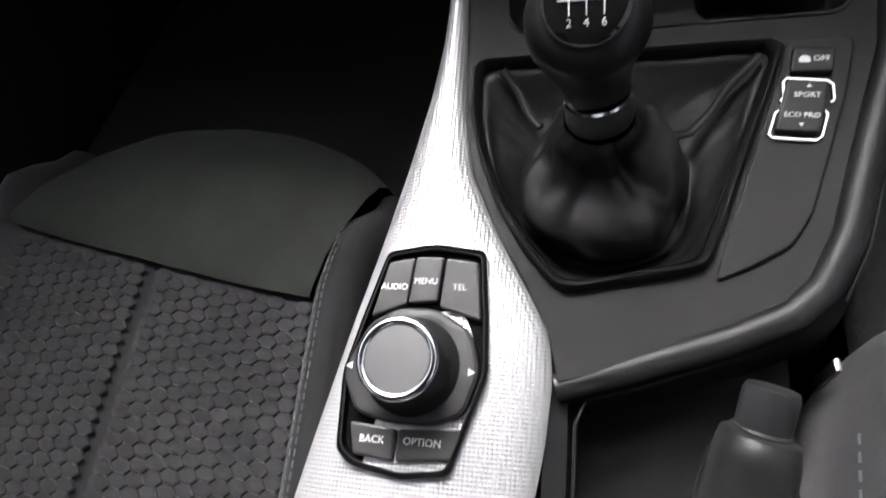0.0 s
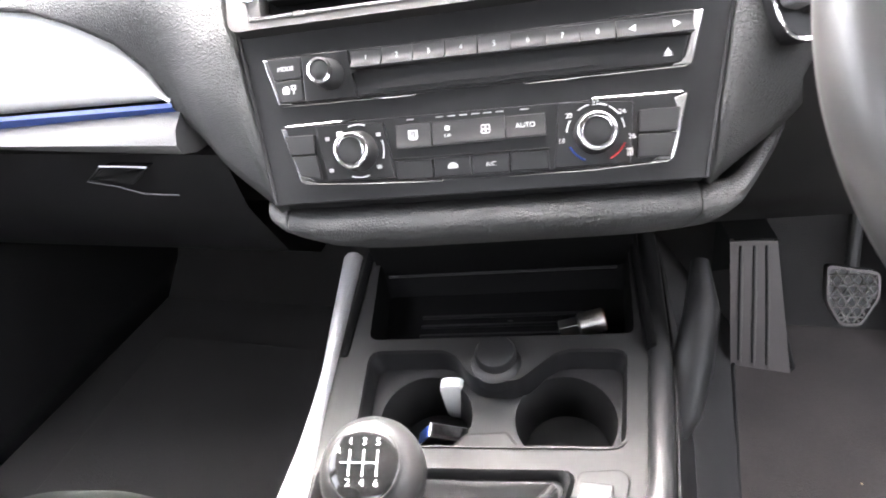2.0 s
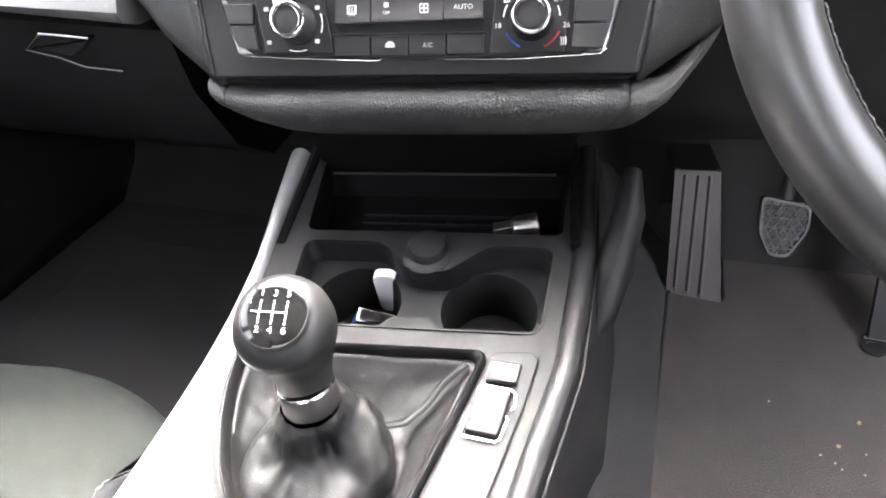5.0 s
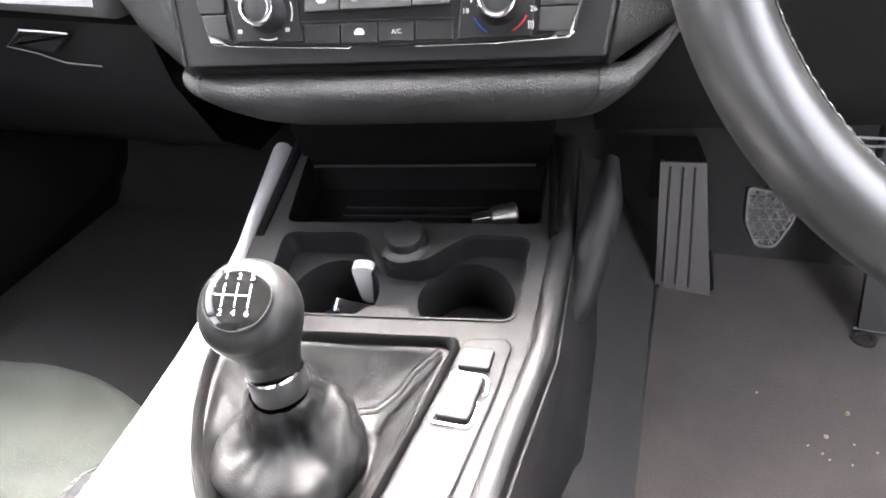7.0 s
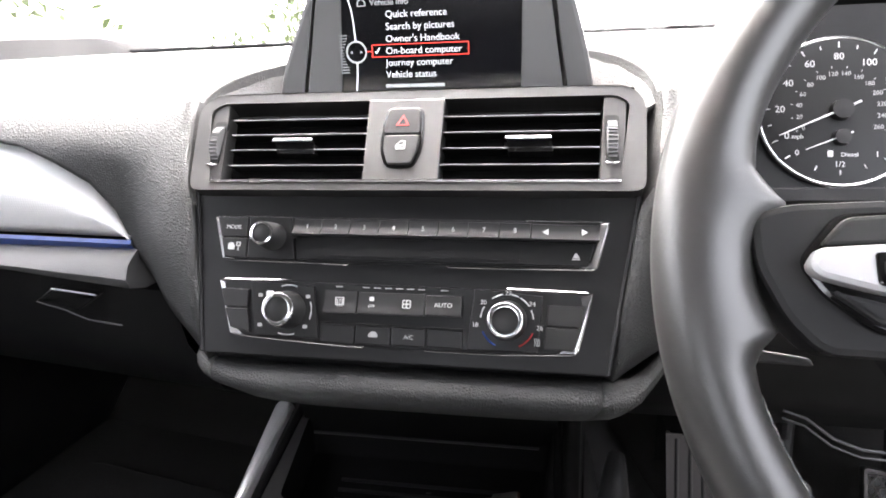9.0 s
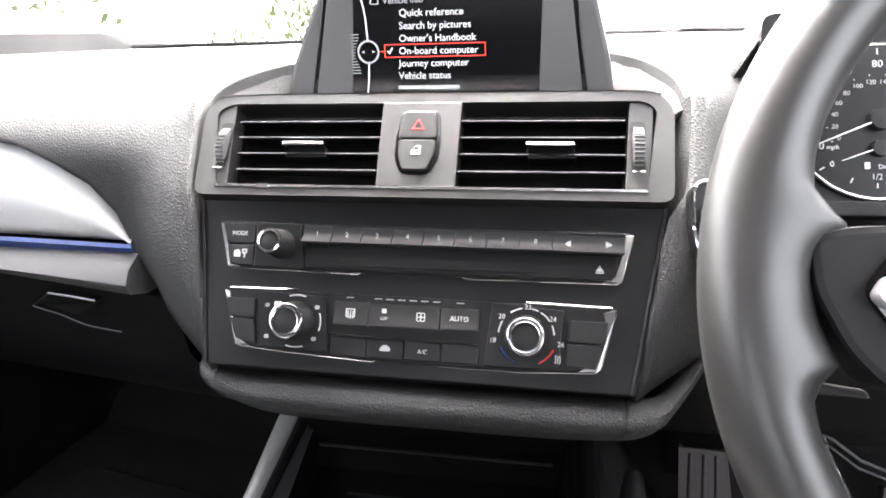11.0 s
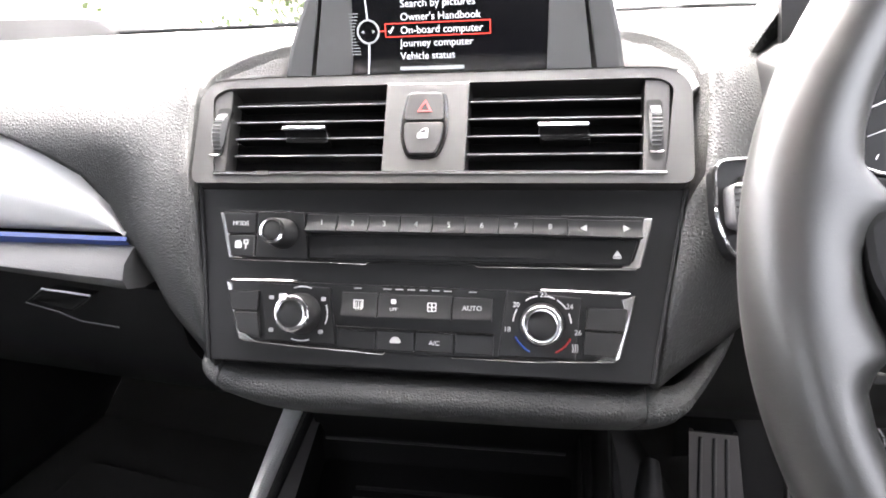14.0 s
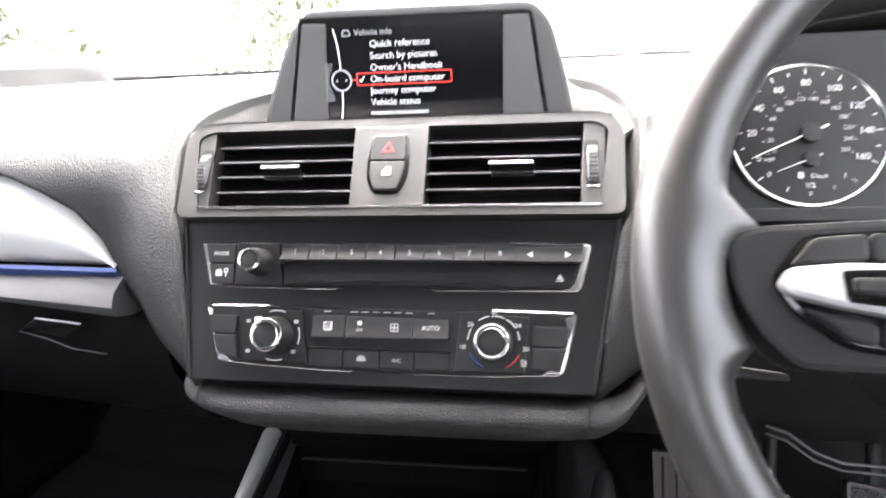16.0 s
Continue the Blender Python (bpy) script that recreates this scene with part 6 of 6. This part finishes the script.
rail = tagged(part("belt_buckle_bracket", block(0.0635, -0.297, 0.375, 0.0665, -0.290, 0.412, 0.001), STEEL), "thin bright metal bracket beside the seat", "bracket")

# ---- rear bench, behind the eye ----
bench = tagged(empty("rear_bench", CAR), "dark cloth rear bench seat", "car seat")
part("cushion", block(-0.62, -1.55, 0.3, 0.62, -1.12, 0.52, 0.05, 3), SEATSIDE, bench)
part("backrest", block(-0.62, -1.69, 0.45, 0.62, -1.54, 0.92, 0.05, 3), SEATSIDE, bench)

# ---- driver's footwell ----
mat_pts = arc_poly([(0.155, -0.30), (0.186, -0.085), (0.2395, 0.165), (0.2455, 0.196), (0.268, 0.206), (0.3095, 0.178), (0.330, 0.30), (0.352, 0.335), (0.56, 0.335), (0.60, -0.30)], 0.012, 4)
fmat = tagged(empty("floor_mat"), "worn grey velour floor mat with dark piping", "floor mat")
part("velour", prism(mat_pts, 0.234, 0.2455, 0.003), MAT, fmat)
part("piping", tube([(x, y, 0.246) for x, y in mat_pts], 0.0028, 6, closed=True), RUBBER, fmat, "dark bound edge")
tagged(fmat.children[0], "grey velour pile")
fix = tagged(empty("mat_clip", pose(0.452, 0.112, 0.246)), "round black floor mat clip", "clip")
part("ring", lathe([(0.013, 0.0), (0.013, 0.003), (0.008, 0.0035), (0.007, 0.001)], 24), RUBBER, fix, smooth=40)
for i, (x, y) in enumerate([(0.371, -0.021), (0.362, -0.040), (0.393, -0.028), (0.400, 0.008), (0.366, -0.046), (0.384, -0.050), (0.322, 0.028), (0.410, -0.035), (0.352, -0.032)]):
    bm = bmesh.new()
    bmesh.ops.create_icosphere(bm, subdivisions=1, radius=0.0022 if i in (0, 3) else 0.0012)
    for v in bm.verts:
        v.co *= 0.7 + 0.5 * random.random()
    tagged(part("crumb", bm, CRUMB, m=pose(x, y, 0.2475)), "small pale crumb lying on the mat", "crumb", "crumbs on the mat")


rest = tagged(empty("foot_rest"), "ribbed grey rubber foot rest beside the clutch", "foot rest")
A, B, C2, D = Vector((0.246, 0.200, 0.240)), Vector((0.3085, 0.182, 0.237)), Vector((0.2865, 0.232, 0.402)), Vector((0.2365, 0.232, 0.404))


def on_rest(u, w):
    return A.lerp(B, u).lerp(D.lerp(C2, u), w)


nrm = (B - A).cross(D - A).normalized()
nrm = nrm if nrm.y < 0 else -nrm
rows = [[tuple(on_rest(u, w) + nrm * (0.008 if 0.0 < u < 1 else 0.0)) for u in (0, 0.001, 0.5, 0.999, 1)] for w in np.linspace(0, 1, 6)]
thick(part("plate", loft(rows), PEDALGREY, rest, "grey plate"), 0.004)
for u, top in ((0.16, 0.26), (0.39, 0.55), (0.63, 0.80)):
    part("rib", tube([tuple(on_rest(u + (top - u) * w, w) + nrm * 0.0086) for w in (0.06, 0.5, 0.97)], 0.0014, 6, flat=0.8), PEDALGREY, rest)
for u, top in ((0.13, 0.23), (0.36, 0.52), (0.60, 0.77)):
    part("groove", tube([tuple(on_rest(u + (top - u) * w, w) + nrm * 0.0085) for w in (0.08, 0.97)], 0.0015, 6), RUBBER, rest)
part("back_support", loft([[A, B], [A + Vector((0, 0.12, 0)), B + Vector((0, 0.12, 0))], [D + Vector((0, 0.06, 0)), C2 + Vector((0, 0.06, 0))], [D, C2]]), VOID, rest)


def pedal(x, y, z, w, h, kind, m_extra):
    p = tagged(empty(kind, pose(x, y, z) @ m_extra), "metal faced %s with diamond grip pattern" % kind.replace("_", " "), "pedal")
    out = arc_poly([(-w * 0.5, h * 0.5), (-w * 0.48, -h * 0.1), (-w * 0.2, -h * 0.5), (w * 0.18, -h * 0.5), (w * 0.5, -h * 0.02), (w * 0.48, h * 0.38)], 0.006, 3)
    part("pad", prism(out, -0.004, 0.006, 0.001, plane="xz"), RUBBER, p, "black rubber pad")
    part("pad_edge", ring_frame(out, [(a * 0.90, b * 0.90) for a, b in out], -0.0065, -0.003), PEDALGREY, p, "grey pad edge")
    bars = []
    for s in (-1, 1):
        for k in range(-6, 7):
            o = k * 0.0098
            pts = []
            for t in np.linspace(-0.06, 0.06, 60):
                q = (t * 0.5 * s * 1.2, t)
                c = (q[0] + o, q[1])
                lim = w * 0.46 if c[1] > -h * 0.1 else w * 0.46 * (1 - 0.65 * (-c[1] / h - 0.1) / 0.4)
                if abs(c[0]) < lim and -h * 0.46 < c[1] < h * 0.44:
                    pts.append((c[0], -0.0048, c[1]))
            if len(pts) > 2:
                bars.append(tube([pts[0], pts[-1]], 0.0012, 4))
    for zz in np.arange(-h * 0.36, h * 0.42, 0.0115):
        lim = w * 0.44 if zz > -h * 0.1 else w * 0.44 * (1 - 0.65 * (-zz / h - 0.1) / 0.4)
        bars.append(tube([(-lim, -0.0048, zz), (lim, -0.0048, zz)], 0.0011, 4))
    part("grip_pattern", join_bm(*bars), PEDALMETAL, p, "raised triangle grip pattern")
    part("arm", tube([(0, 0.004, 0.01), (0.01, 0.02, 0.10), (0.01, 0.05, 0.24)], 0.007, 8), RUBBER, p)
    return p


pedal(0.3430, 0.170, 0.368, 0.050, 0.066, "clutch_pedal", pose(0, 0, 0, -24, 0, -4))
pedal(0.4500, 0.185, 0.372, 0.055, 0.062, "brake_pedal", pose(0, 0, 0, -24, 0, -4))
acc = tagged(empty("accelerator_pedal"), "black floor-hinged accelerator pedal with bright edge", "pedal")
rows = [[(0.448 + 0.02 * w, 0.125 + 0.10 * w, 0.250 + 0.14 * w), (0.500 + 0.01 * w, 0.115 + 0.10 * w, 0.250 + 0.14 * w)] for w in np.linspace(0, 1, 5)]
thick(part("plate", loft(rows), GREYPLASTIC, acc), 0.008)
part("edge", tube([(0.445, 0.123, 0.252), (0.50, 0.113, 0.252)], 0.0016, 6), PEDALMETAL, acc)
# passenger's footwell: lever and mat edge in the dark
pmat = tagged(part("floor_mat", prism(arc_poly([(-0.62, -0.25), (-0.23, -0.25), (-0.20, 0.22), (-0.58, 0.28)], 0.02), 0.234, 0.244, 0.003), CARPET), "dark carpet mat in the passenger footwell", "floor mat")
